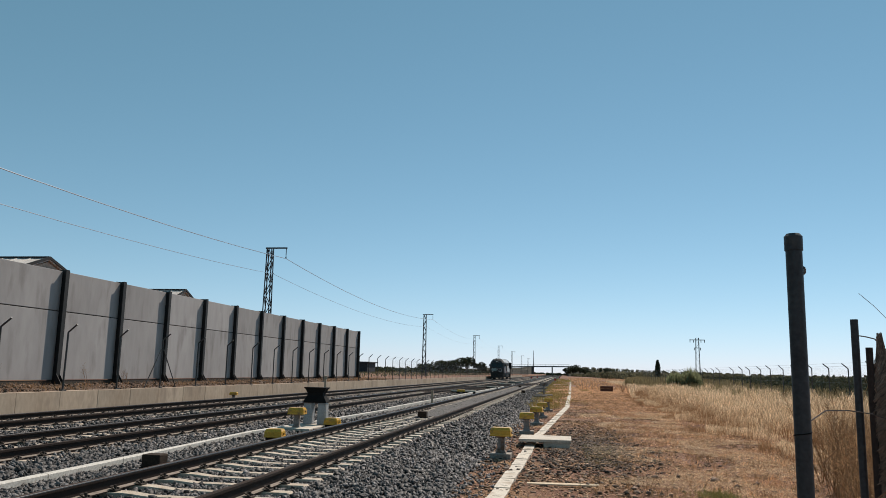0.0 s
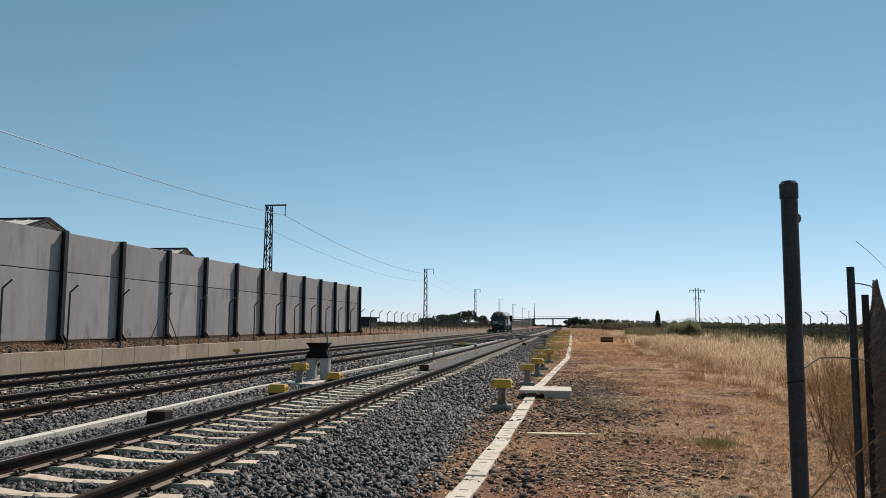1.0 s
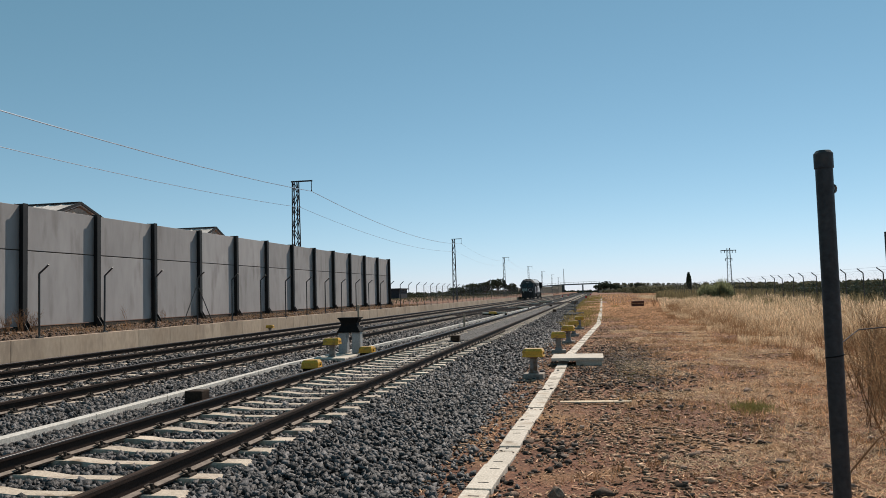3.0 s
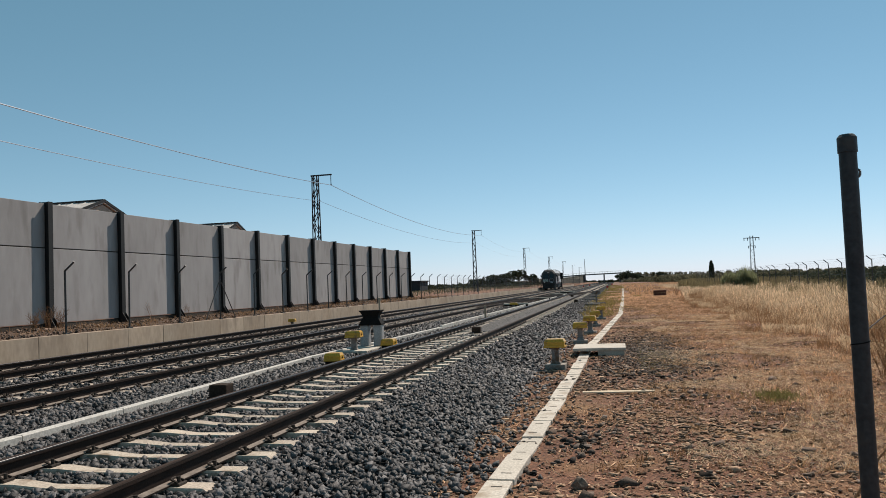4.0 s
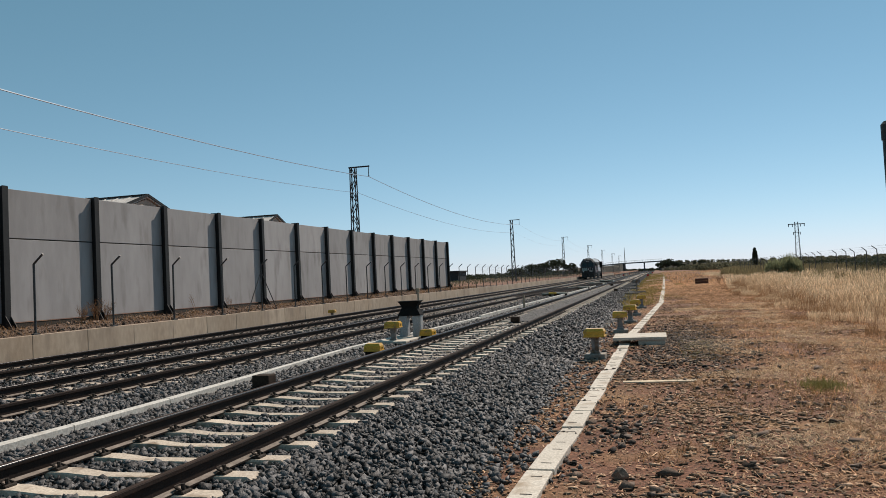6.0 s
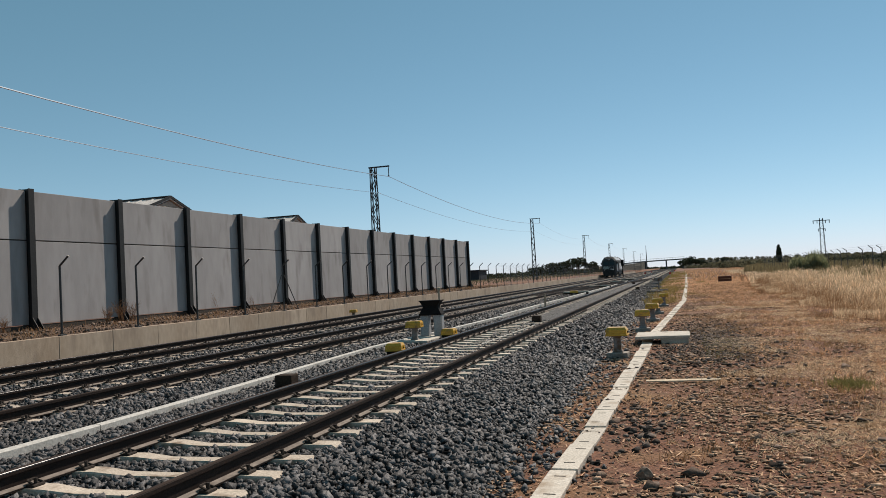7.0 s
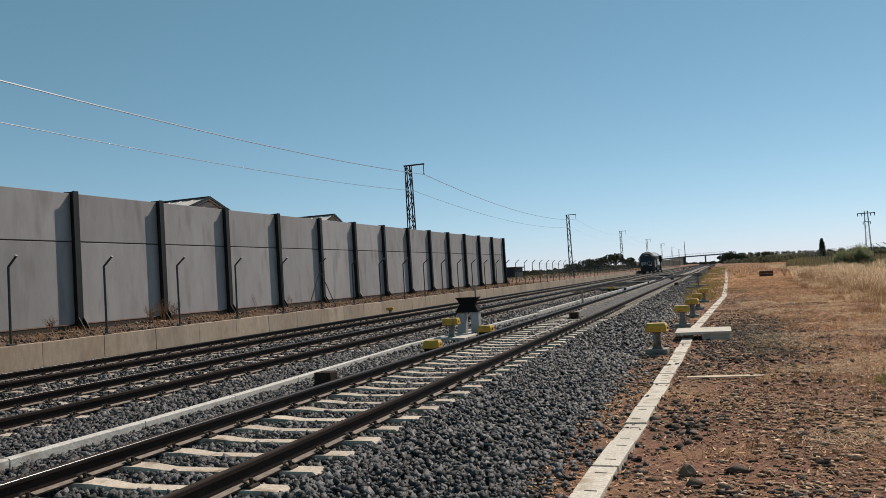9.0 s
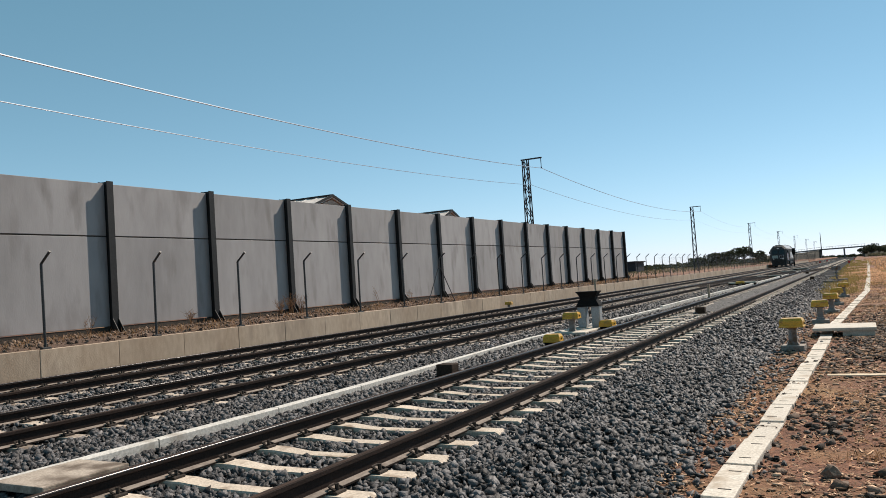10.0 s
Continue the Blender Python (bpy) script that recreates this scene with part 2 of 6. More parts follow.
# ---- mesh tools ----
class Shape:
    """Gathers vertices and faces into one mesh."""
    def __init__(self):
        self.v, self.f = [], []

    def add(self, verts, faces):
        k = len(self.v)
        self.v.extend(tuple(p) for p in verts)
        self.f.extend(tuple(i + k for i in q) for q in faces)
        return self

    def box(self, c, s, bevel=0.0, m=None):
        """Centre, size; bevel rounds its edges."""
        if bevel:
            bm = bmesh.new()
            bmesh.ops.create_cube(bm, size=1, matrix=Matrix.Diagonal((*s, 1)))
            bmesh.ops.bevel(bm, geom=bm.edges[:], offset=bevel, segments=2, profile=0.6, affect="EDGES")
            bm.verts.index_update()
            vs = [p.co + Vector(c) for p in bm.verts]
            fs = [[q.index for q in fc.verts] for fc in bm.faces]
            bm.free()
        else:
            x, y, z = (k / 2 for k in s)
            vs = [Vector(c) + Vector(p) for p in ((-x, -y, -z), (x, -y, -z), (x, y, -z), (-x, y, -z), (-x, -y, z), (x, -y, z), (x, y, z), (-x, y, z))]
            fs = [(0, 3, 2, 1), (4, 5, 6, 7), (0, 1, 5, 4), (1, 2, 6, 5), (2, 3, 7, 6), (3, 0, 4, 7)]
        if m is not None:
            vs = [m @ p for p in vs]
        return self.add(vs, fs)

    def span(self, a, b, bevel=0.0):
        """A box from its lowest to its highest corner."""
        return self.box([(p + q) / 2 for p, q in zip(a, b)], [q - p for p, q in zip(a, b)], bevel)

    def tube(self, a, b, r, r2=None, n=8, caps=True):
        a, b = Vector(a), Vector(b)
        d = (b - a).normalized()
        u = d.orthogonal().normalized()
        w = d.cross(u)
        r2 = r if r2 is None else r2
        ring = [(math.cos(2 * math.pi * i / n), math.sin(2 * math.pi * i / n)) for i in range(n)]
        vs = [a + (u * c + w * s) * r for c, s in ring] + [b + (u * c + w * s) * r2 for c, s in ring]
        fs = [(i, (i + 1) % n, n + (i + 1) % n, n + i) for i in range(n)]
        if caps:
            fs += [tuple(range(n))[::-1], tuple(range(n, 2 * n))]
        return self.add(vs, fs)

    def chain(self, pts, r, n=6, taper=1.0):
        k = len(pts) - 1
        for i in range(k):
            self.tube(pts[i], pts[i + 1], r * (1 - (1 - taper) * i / k), r * (1 - (1 - taper) * (i + 1) / k), n)
        return self

    def loft(self, rings, caps=True):
        n = len(rings[0])
        vs = [p for r in rings for p in r]
        fs = []
        for k in range(len(rings) - 1):
            for i in range(n):
                j = (i + 1) % n
                fs.append((k * n + i, k * n + j, (k + 1) * n + j, (k + 1) * n + i))
        if caps:
            fs += [tuple(range(n))[::-1], tuple(range(len(vs) - n, len(vs)))]
        return self.add(vs, fs)

    def mesh(self, name, mat, smooth=False):
        me = bpy.data.meshes.new(name)
        me.from_pydata(self.v, [], self.f)
        me.materials.append(mat)
        bm = bmesh.new()
        bm.from_mesh(me)
        bmesh.ops.recalc_face_normals(bm, faces=bm.faces[:])
        bm.to_mesh(me)
        bm.free()
        if smooth:
            me.shade_smooth()
            me.set_sharp_from_angle(angle=radians(38))
        return me


def part(name, shape, mat, parent=None, label="", smooth=False):
    me = shape if isinstance(shape, bpy.types.Mesh) else shape.mesh(name, mat, smooth)
    ob = new(name, me)
    if parent:
        ob.parent = parent
    return tagged(ob, label)


def thing(name, x, y, z, label, category, group="", kind="", turn=0.0):
    ob = new(name)
    ob.empty_display_size = 0.1
    ob.matrix_basis = pose(x, y, z, 0, 0, turn)
    return tagged(ob, label, category, group, kind)


def solid(name, shape, mat, label, category="", group="", kind="", smooth=False):
    return tagged(part(name, shape, mat, None, label, smooth), "", category, group, kind)


def raw_mesh(name, verts, faces, mat, smooth=False):
    """A large mesh from arrays; all faces have as many corners."""
    me = bpy.data.meshes.new(name)
    verts, faces = np.asarray(verts, np.float32), np.asarray(faces, np.int32)
    me.vertices.add(len(verts))
    me.vertices.foreach_set("co", verts.ravel())
    k = faces.shape[1]
    me.loops.add(faces.size)
    me.loops.foreach_set("vertex_index", faces.ravel())
    me.polygons.add(len(faces))
    me.polygons.foreach_set("loop_start", np.arange(0, faces.size, k, dtype=np.int32))
    me.update(calc_edges=True)
    me.materials.append(mat)
    if smooth:
        me.shade_smooth()
    return me


rng = np.random.default_rng(7)
RAIL_Z, GAUGE = 0.38, 1.74
TRACKS = (("near", -4.72), ("middle", -9.61), ("far", -13.63))


def bed_height(x):
    """The ballast's top across the line."""
    return np.interp(x, [-15.7, -15.1, -14.9, -12.35, -12.1, -11.6, -11.1, -10.9, -8.3, -8.1, -7.2, -6.6, -6.05, -5.9, -3.6, -3.4, -2.9, -1.75, -1.4],
                     [0.10, 0.16, 0.18, 0.18, 0.17, 0.12, 0.17, 0.18, 0.18, 0.16, 0.11, 0.11, 0.15, 0.138, 0.138, 0.165, 0.13, -0.03, -0.06])


def lumps(x, y, s):
    return np.array([noise.noise((a * s, b * s, 3.1)) for a, b in zip(np.ravel(x), np.ravel(y))]).reshape(np.shape(x))


def sheet(xs, ys, height, name, mat, smooth=True):
    gx, gy = np.meshgrid(xs, ys)
    gz = height(gx, gy)
    w = len(xs)
    i = (np.arange(len(ys) - 1)[:, None] * w + np.arange(w - 1)[None, :]).ravel()
    return raw_mesh(name, np.stack([gx, gy, gz], -1).reshape(-1, 3), np.stack([i, i + 1, i + w + 1, i + w], -1), mat, smooth)


# ---- ground ----
def ground_height(x, y):
    left = np.interp(x, [-19.6, -17.6, -15.85, -15.8], [0.90, 0.88, 0.83, -0.06])
    right = np.interp(x, [-15.8, -2.0, -1.6, 4, 9, 14], [-0.06, -0.06, -0.01, 0.0, 0.05, 0.05])
    near = np.clip(1.2 - np.abs(y - 20) / 60, 0, 1)
    return np.where(x < -15.8, left, right) + (0.035 * lumps(x, y, 0.8) + 0.02 * lumps(x, y, 3.6) * (y < 26) * (y > 1)) * near * (x > -1.7) + 0.07 * lumps(x, y, 0.5) * near * (x < -15.9)


xs = np.concatenate([[-2500, -900, -300, -120, -60, -35, -26], np.arange(-22, -15.9, 0.4), [-15.85, -15.8, -8, -3, -2], np.arange(-1.7, 4.6, 0.11), np.arange(4.7, 16, 0.4), [18, 24, 35, 60, 120, 300, 900, 2500]])
ys = np.concatenate([[-400, -100, -40, -15], np.arange(-6, 2.6, 0.5), np.arange(2.6, 20, 0.12), np.arange(20, 30, 0.35), np.arange(30, 90, 2.0), [95, 110, 140, 200, 300, 420, 600, 900, 1400, 2600, 4000]])
tagged(part("ground", sheet(xs, ys, ground_height, "ground", M_DIRT), M_DIRT), "dry reddish-brown earth with straw and scattered stones", "ground", kind="structure")

bx = np.concatenate([np.arange(-15.7, -1.3, 0.12)])
by = np.concatenate([[-60, -35, -24], np.arange(-22, 24, 0.16), np.arange(24, 100, 1.0), np.arange(100, 800, 25.0)])
# ballast filled up level with the sleepers further along the near track
tagged(part("ballast_fill", sheet(np.arange(-5.48, -3.94, 0.12), np.concatenate([np.arange(27, 60, 0.3), np.arange(60, 330, 3.0)]), lambda x, y: 0.195 + 0.012 * np.clip((y - 27) / 6, 0, 1) + 0.014 * lumps(x, y, 3.0), "ballast_fill", M_BALLAST_FILL), M_BALLAST_FILL),
       "grey ballast filled level between the rails", "ballast", kind="structure")
tagged(part("ballast_bed", sheet(bx, by, lambda x, y: bed_height(x) + 0.025 * lumps(x, y, 5.0) * (y < 24) - 0.012, "ballast_bed", M_BALLAST_BED_SHADED), M_BALLAST_BED_SHADED),
       "bed of crushed track ballast, darkened for the shade between stones", "ballast", kind="structure")


def stones(name, mat, x, y, z, size, label, flat=1.0, lying=1.0):
    """Loose broken stones: squashed, jittered blocks joined into one mesh."""
    n = len(x)
    base = np.array([(-1, -1, -1), (1, -1, -1), (1, 1, -1), (-1, 1, -1), (-1, -1, 1), (1, -1, 1), (1, 1, 1), (-1, 1, 1)], float) * 0.5
    v = base[None] * rng.uniform(0.36, 1.4, (n, 1, 3)) + rng.uniform(-0.3, 0.3, (n, 8, 3))
    q = rng.normal(size=(n, 4)) * (1, lying, lying, 1)
    q /= np.linalg.norm(q, axis=1)[:, None]
    w, a, b, c = q.T
    rot = np.stack([1 - 2 * (b * b + c * c), 2 * (a * b - c * w), 2 * (a * c + b * w), 2 * (a * b + c * w), 1 - 2 * (a * a + c * c), 2 * (b * c - a * w),
                    2 * (a * c - b * w), 2 * (b * c + a * w), 1 - 2 * (a * a + b * b)], -1).reshape(n, 3, 3)
    v = np.einsum("nij,nkj->nki", rot, v) * size[:, None, None] * (1, 1, flat) + np.stack([x, y, z], -1)[:, None, :]
    f = np.array([(0, 3, 2, 1), (4, 5, 6, 7), (0, 1, 5, 4), (1, 2, 6, 5), (2, 3, 7, 6), (3, 0, 4, 7)])
    faces = (np.arange(n)[:, None, None] * 8 + f[None]).reshape(-1, 4)
    return tagged(part(name, raw_mesh(name, v.reshape(-1, 3), faces, mat), mat), label, "stones", kind="stuff")


def scatter(n, x0, x1, y0, y1):
    """Places over a stretch of the plan, denser towards its near end."""
    u = rng.uniform(0, 1, n)
    return rng.uniform(x0, x1, n), y0 + (y1 - y0) * u ** 1.35


def in_sleeper(x, y):
    """Kept clear over the near track's sleepers; the back tracks are half buried."""
    hit = np.zeros(len(x), bool)
    for k, (_, c) in enumerate(TRACKS):
        over = (np.abs(x - c) < 1.28) & (np.abs((y + 0.3) % 0.6 - 0.3) < 0.10)
        if k == 0:
            over &= (y < 28) | (np.abs(x - c) > 0.78)
        hit |= over & (rng.uniform(0, 1, len(x)) > (0.0 if k == 0 else 0.22))
    return hit


bxs, bys = [], []
for n, x0, x1, y0, y1 in ((58000, -8.4, -1.7, 2.8, 16), (20000, -15.5, -8.0, 7, 22), (20000, -8.4, -1.6, 15, 36), (10000, -15.5, -8.0, 21, 50), (9000, -8.4, -1.4, 35, 75), (4000, -5.5, -3.9, 28, 70), (2500, -15.5, -8.4, -12, 3), (15000, -8.4, -1.7, -6, 3), (5000, -15.5, -8.2, 3, 8)):
    px, py = scatter(n, x0, x1, y0, y1)
    keep = ~in_sleeper(px, py)
    bxs.append(px[keep]), bys.append(py[keep])
px, py = np.concatenate(bxs), np.concatenate(bys)
stones("ballast_stones", M_STONE, px, py, bed_height(px) + rng.uniform(-0.022, 0.028, len(px)), rng.uniform(0.022, 0.060, len(px)) * np.interp(py, [8, 40], [1, 1.45]), "loose crushed grey ballast stones between the sleepers")

# ---- railway tracks ----
def rail_shape(y0, y1):
    prof = [(-0.075, 0), (0.075, 0), (0.075, 0.012), (0.012, 0.032), (0.009, 0.125), (0.036, 0.138), (0.036, 0.170), (0.030, 0.172), (-0.030, 0.172), (-0.036, 0.170), (-0.036, 0.138), (-0.009, 0.125), (-0.012, 0.032), (-0.075, 0.012)]
    return Shape().loft([[(x, y, z - 0.172) for x, z in prof] for y in (y0, y1)])


def sleeper_shape():
    """One-piece concrete sleeper, waisted and lower in the middle."""
    rings = []
    for x, h, w in ((-1.30, -0.03, 0.115), (-1.26, 0.0, 0.125), (-0.60, 0.0, 0.125), (-0.28, -0.03, 0.10), (0.28, -0.03, 0.10), (0.60, 0.0, 0.125), (1.26, 0.0, 0.125), (1.30, -0.03, 0.115)):
        rings.append([(x, -w, h - 0.2), (x, w, h - 0.2), (x, w * 0.86, h - 0.015), (x, w * 0.78, h), (x, -w * 0.78, h), (x, -w * 0.86, h - 0.015)])
    return Shape().loft(rings)


def clip_shape():
    s = Shape()
    for rail in (-GAUGE / 2, GAUGE / 2):
        for side in (-1, 1):
            c = rail + side * 0.115
            s.box((c, 0, 0.012), (0.085, 0.13, 0.024), 0.006)
            s.chain([(c + side * 0.02, -0.05, 0.03), (c - side * 0.05, -0.04, 0.055), (c - side * 0.055, 0.04, 0.055), (c + side * 0.02, 0.05, 0.03)], 0.011, 5)
            s.tube((c, 0, 0.02), (c, 0, 0.075), 0.017, n=6)
    return s


SLEEPER, CLIPS = sleeper_shape().mesh("sleeper", M_SLEEPER), clip_shape().mesh("rail_clips", M_CLIP)
OLD_SLEEPER = sleeper_shape().mesh("sleeper", M_SLEEPER_OLD)
SLEEPER_Z = RAIL_Z - 0.172


def track(label, x, count, y0, shiny, concrete):
    t = thing("railway_track", x, 0, 0, label, "railway track", "parallel railway tracks", "structure")
    for side in (-1, 1):
        r = part("rail", rail_shape(-30, 900), M_RAIL, t)
        r.location = (side * GAUGE / 2, 0, RAIL_Z)
        for fs in (-1, 1):
            # pale strip that paints the sun caught on the dusty foot
            part("rail_foot", Shape().loft([[(fs * 0.074, y, -0.1575), (fs * 0.022, y, -0.1405), (fs * 0.022, y, -0.139), (fs * 0.074, y, -0.156)] for y in (-30, 300)]), M_DUST_SUNLIT, r, "dusty foot of the rail, painted paler where it catches the sun")
        h = part("rail_head", Shape().span((-0.027, -30, 0), (0.021, 900, 0.003)) if side < 0 else Shape().span((-0.021, -30, 0), (0.027, 900, 0.003)), M_RAIL_TOP, r, "worn bare steel running surface")
        h.location = (0, 0, 0.0005)
        arc = [(-side * (0.0228 + 0.0145 * math.sin(a)), -0.0105 + 0.0145 * math.cos(a)) for a in np.linspace(0, math.pi / 2, 7)]
        part("running_edge", Shape().loft([[(x, y, z) for x, z in arc] + [(-side * 0.02, y, -0.012)] for y in (-30, 900)]), M_RAIL_SHINY if shiny else M_RAIL_WORN, r, "polished rounded inner edge of the rail", smooth=True)
    for k in range(count):
        s = part("sleeper", SLEEPER if concrete == M_SLEEPER else OLD_SLEEPER, concrete, t)
        s.location = (0, y0 + 0.6 * k, SLEEPER_Z + 0.004 * math.sin(k * 2.3))
        s.rotation_euler = (0, 0, 0.006 * math.sin(k * 5.1))
        if y0 + 0.6 * k < 32:
            c = part("rail_clips", CLIPS, M_CLIP, s)
    far = Shape()
    for k in range(count, count + 420):
        far.box((0, y0 + 0.6 * k, SLEEPER_Z - 0.05), (2.6, 0.24, 0.1))
    tagged(part("far_sleepers", far, concrete, t), kind="stuff")
    return t


track("straight track with rusty rails on pale concrete sleepers", TRACKS[0][1], 205, -21.0, True, M_SLEEPER)
track("rusty track on concrete sleepers between two others", TRACKS[1][1], 190, -21.0, False, M_SLEEPER_OLD)
track("track with dark rails beside the retaining wall", TRACKS[2][1], 190, -21.0, False, M_SLEEPER_OLD)

# crossover between the near and the middle track
cross = thing("crossover_track", 0, 0, 0, "crossover rails joining two tracks, far down the line", "railway track", kind="structure")
for off in (-GAUGE / 2, GAUGE / 2):
    pts = []
    for k in range(25):
        u = k / 24
        s_ = u * u * (3 - 2 * u)
        pts.append((TRACKS[1][1] + (TRACKS[0][1] - TRACKS[1][1]) * s_ + off, 56 + 62 * u))
    part("rail", Shape().loft([[(x - 0.036, y, RAIL_Z - 0.17), (x + 0.036, y, RAIL_Z - 0.17), (x + 0.036, y, RAIL_Z - 0.002), (x - 0.036, y, RAIL_Z - 0.002)] for x, y in pts]), M_RAIL, cross)

tie = Shape().box((0, 0, 0), (3.4, 0.24, 0.12), 0.01).mesh("sleeper", M_WOOD)
for k in range(104):
    u = k / 103
    s_ = u * u * (3 - 2 * u)
    p = part("sleeper", tie, M_WOOD, cross)
    p.location = (TRACKS[1][1] + (TRACKS[0][1] - TRACKS[1][1]) * s_, 56.3 + 0.6 * k, SLEEPER_Z - 0.052)

# ---- retaining wall, noise barrier ----
RET_X, RET_TOP, BAR_X = -15.65, 0.87, -19.3
ret = thing("retaining_wall", RET_X, 0, 0, "low retaining wall of weathered concrete slabs beside the track", "retaining wall", kind="structure")
slab_mesh = Shape().span((-0.16, 0.006, -0.05), (0.0, 1.994, RET_TOP), 0.012).mesh("slab", M_RETAIN)
for k in range(-14, 140):
    p = part("slab", slab_mesh, M_RETAIN, ret)
    p.location = (0.004 * math.sin(k * 1.7), 16.37 + 2.0 * k, 0.006 * math.sin(k * 2.9))
part("backing", Shape().span((-0.15, -20, -0.05), (-0.05, 290, RET_TOP - 0.05)), M_HOLE, ret)

bar = thing("noise_barrier", BAR_X, 0, 0, "tall noise barrier of grey concrete panels between dark steel columns", "noise barrier", kind="structure")
low_panel = Shape().span((-0.12, 0.03, 1.10), (0.0, 3.97, 3.70), 0.012).mesh("panel", M_PANEL)
top_panel = Shape().span((-0.12, 0.03, 3.737), (0.0, 3.97, 5.27), 0.012).mesh("panel", M_PANEL)
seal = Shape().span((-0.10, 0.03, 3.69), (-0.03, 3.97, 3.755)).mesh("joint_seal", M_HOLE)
# dark strip standing in for the shadow gap under the panels
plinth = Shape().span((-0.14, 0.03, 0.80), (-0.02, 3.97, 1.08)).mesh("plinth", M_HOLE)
col = Shape()
col.span((0.19, -0.11, 0.9), (0.215, 0.11, 5.32)).span((-0.14, -0.012, 0.9), (0.19, 0.012, 5.32)).span((-0.165, -0.11, 0.9), (-0.14, 0.11, 5.32))
col.box((0.02, 0, 0.93), (0.5, 0.42, 0.03))
for sy in (-0.1, 0.1):
    col.add([(0.215, sy - 0.01, 0.94), (0.46, sy - 0.01, 0.94), (0.215, sy - 0.01, 1.32), (0.215, sy + 0.01, 0.94), (0.46, sy + 0.01, 0.94), (0.215, sy + 0.01, 1.32)],
            [(0, 1, 2), (3, 5, 4), (0, 3, 4, 1), (1, 4, 5, 2), (2, 5, 3, 0)])
col_mesh = col.mesh("column", M_COLUMN)
for k in range(-16, 15):
    y = 15.05 + 4.0 * k
    part("column", col_mesh, M_COLUMN, bar).location = (0, y, 0)
    if k < 14:
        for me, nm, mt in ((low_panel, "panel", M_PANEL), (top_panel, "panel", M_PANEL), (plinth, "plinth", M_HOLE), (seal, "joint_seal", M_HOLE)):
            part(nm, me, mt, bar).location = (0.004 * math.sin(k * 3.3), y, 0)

# ---- lattice masts and wires ----
def mast():
    t = thing("lattice_mast", -20.15, 50.2, 0.9, "dark steel lattice line mast with a short top arm", "mast", "masts along the railway")
    h, w0, w1 = 9.0, 0.26, 0.17
    for sx in (-1, 1):
        for sy in (-1, 1):
            part("leg", Shape().tube((sx * w0, sy * w0, 0), (sx * w1, sy * w1, h), 0.042, n=4), M_LATTICE, t)
    s = Shape()
    n = 11
    for k in range(n):
        za, zb = h * k / n, h * (k + 1) / n
        wa, wb = w0 + (w1 - w0) * k / n, w0 + (w1 - w0) * (k + 1) / n
        g = 1 if k % 2 else -1
        for a, b in (((-g * wa, -wa, za), (g * wb, -wb, zb)), ((-g * wa, wa, za), (g * wb, wb, zb)), ((-wa, -g * wa, za), (-wb, g * wb, zb)), ((wa, -g * wa, za), (wb, g * wb, zb))):
            s.tube(a, b, 0.03, n=4)
    part("lattice", s, M_LATTICE, t)
    part("arm", Shape().box((0.45, 0, h + 0.03), (1.55, 0.10, 0.09)), M_LATTICE, t)
    part("dropper", Shape().tube((1.16, 0, h), (1.16, 0, h - 0.62), 0.028, n=6).tube((1.16, 0, h - 0.62), (1.16, 0, h - 0.70), 0.05, n=6), M_LATTICE, t)
    part("insulator", Shape().tube((0.2, 0, h - 1.75), (0.33, 0, h - 1.75), 0.04, n=6), M_LATTICE, t)
    part("ladder_guard", Shape().tube((-0.24, 0, h - 1.3), (-0.24, 0, h - 2.3), 0.03, n=6), M_LATTICE, t)
    return t


MAST_Y = [50.2, 111.3, 175.4, 242, 305.5, 375.5, 444.5]
first = mast()
for y in MAST_Y[1:]:
    copy_thing(first, pose(-20.15, y, 0.9))
copy_thing(first, pose(-20.15, -10.5, 0.9))


def wire(name, x, z, sag, r, label):
    pts = []
    stops = [-10.5] + MAST_Y
    for a, b in zip(stops, stops[1:]):
        for k in range(16):
            u = k / 16
            pts.append((x, a + (b - a) * u, z - 4 * sag * u * (1 - u)))
    pts.append((x, stops[-1], z))
    k = 2 * 16
    return solid(name, Shape().chain(pts[:k + 1], r, 5).chain(pts[k:], r * 0.5, 4), M_WIRE, label, "wire", "overhead wires")


wire("overhead_wire", -18.99, 9.20, 0.95, 0.024, "upper bare overhead wire sagging between the masts")
wire("overhead_wire", -19.83, 8.12, 0.85, 0.016, "lower bare overhead wire sagging between the masts")

# ---- cable trough along the line ----
def along(path, y):
    return float(np.interp(y, [p[1] for p in path], [p[0] for p in path]))


trough = thing("cable_trough", 0, 0, 0, "line of pale concrete trough lids set in the earth", "cable trough", kind="structure")
lid = Shape().span((-0.12, 0.006, -0.06), (0.12, 0.994, 0.032), 0.010).mesh("lid", M_LID)
hole = Shape().span((-0.05, -0.012, 0), (0.05, 0.012, 0.003)).mesh("lifting_slot", M_HOLE)
TROUGH = [(-2.0, -20), (-1.42, -3), (-1.145, 6.2), (-1.03, 9.5), (-0.865, 17.0), (-0.86, 18.5), (-0.84, 20.3), (0.13, 42), (0.5, 72), (1.05, 130), (2.1, 266)]
for k in range(-8, 262):
    x0, x1 = along(TROUGH, k), along(TROUGH, k + 1)
    p = part("lid", lid, M_LID, trough)
    p.location = (x0, k, 0.012 * math.sin(k * 2.1) + 0.006)
    p.rotation_euler = (0.006 * math.sin(k * 3.7), 0.012 * math.sin(k * 1.3), -math.atan2(x1 - x0, 1) + 0.012 * math.sin(k * 4.4))
    if k < 34:
        for yy in (0.22, 0.78):
            h = part("lifting_slot", hole, M_HOLE, p)
            h.location = (0.02 * math.sin(k + yy * 9), yy, 0.0305)

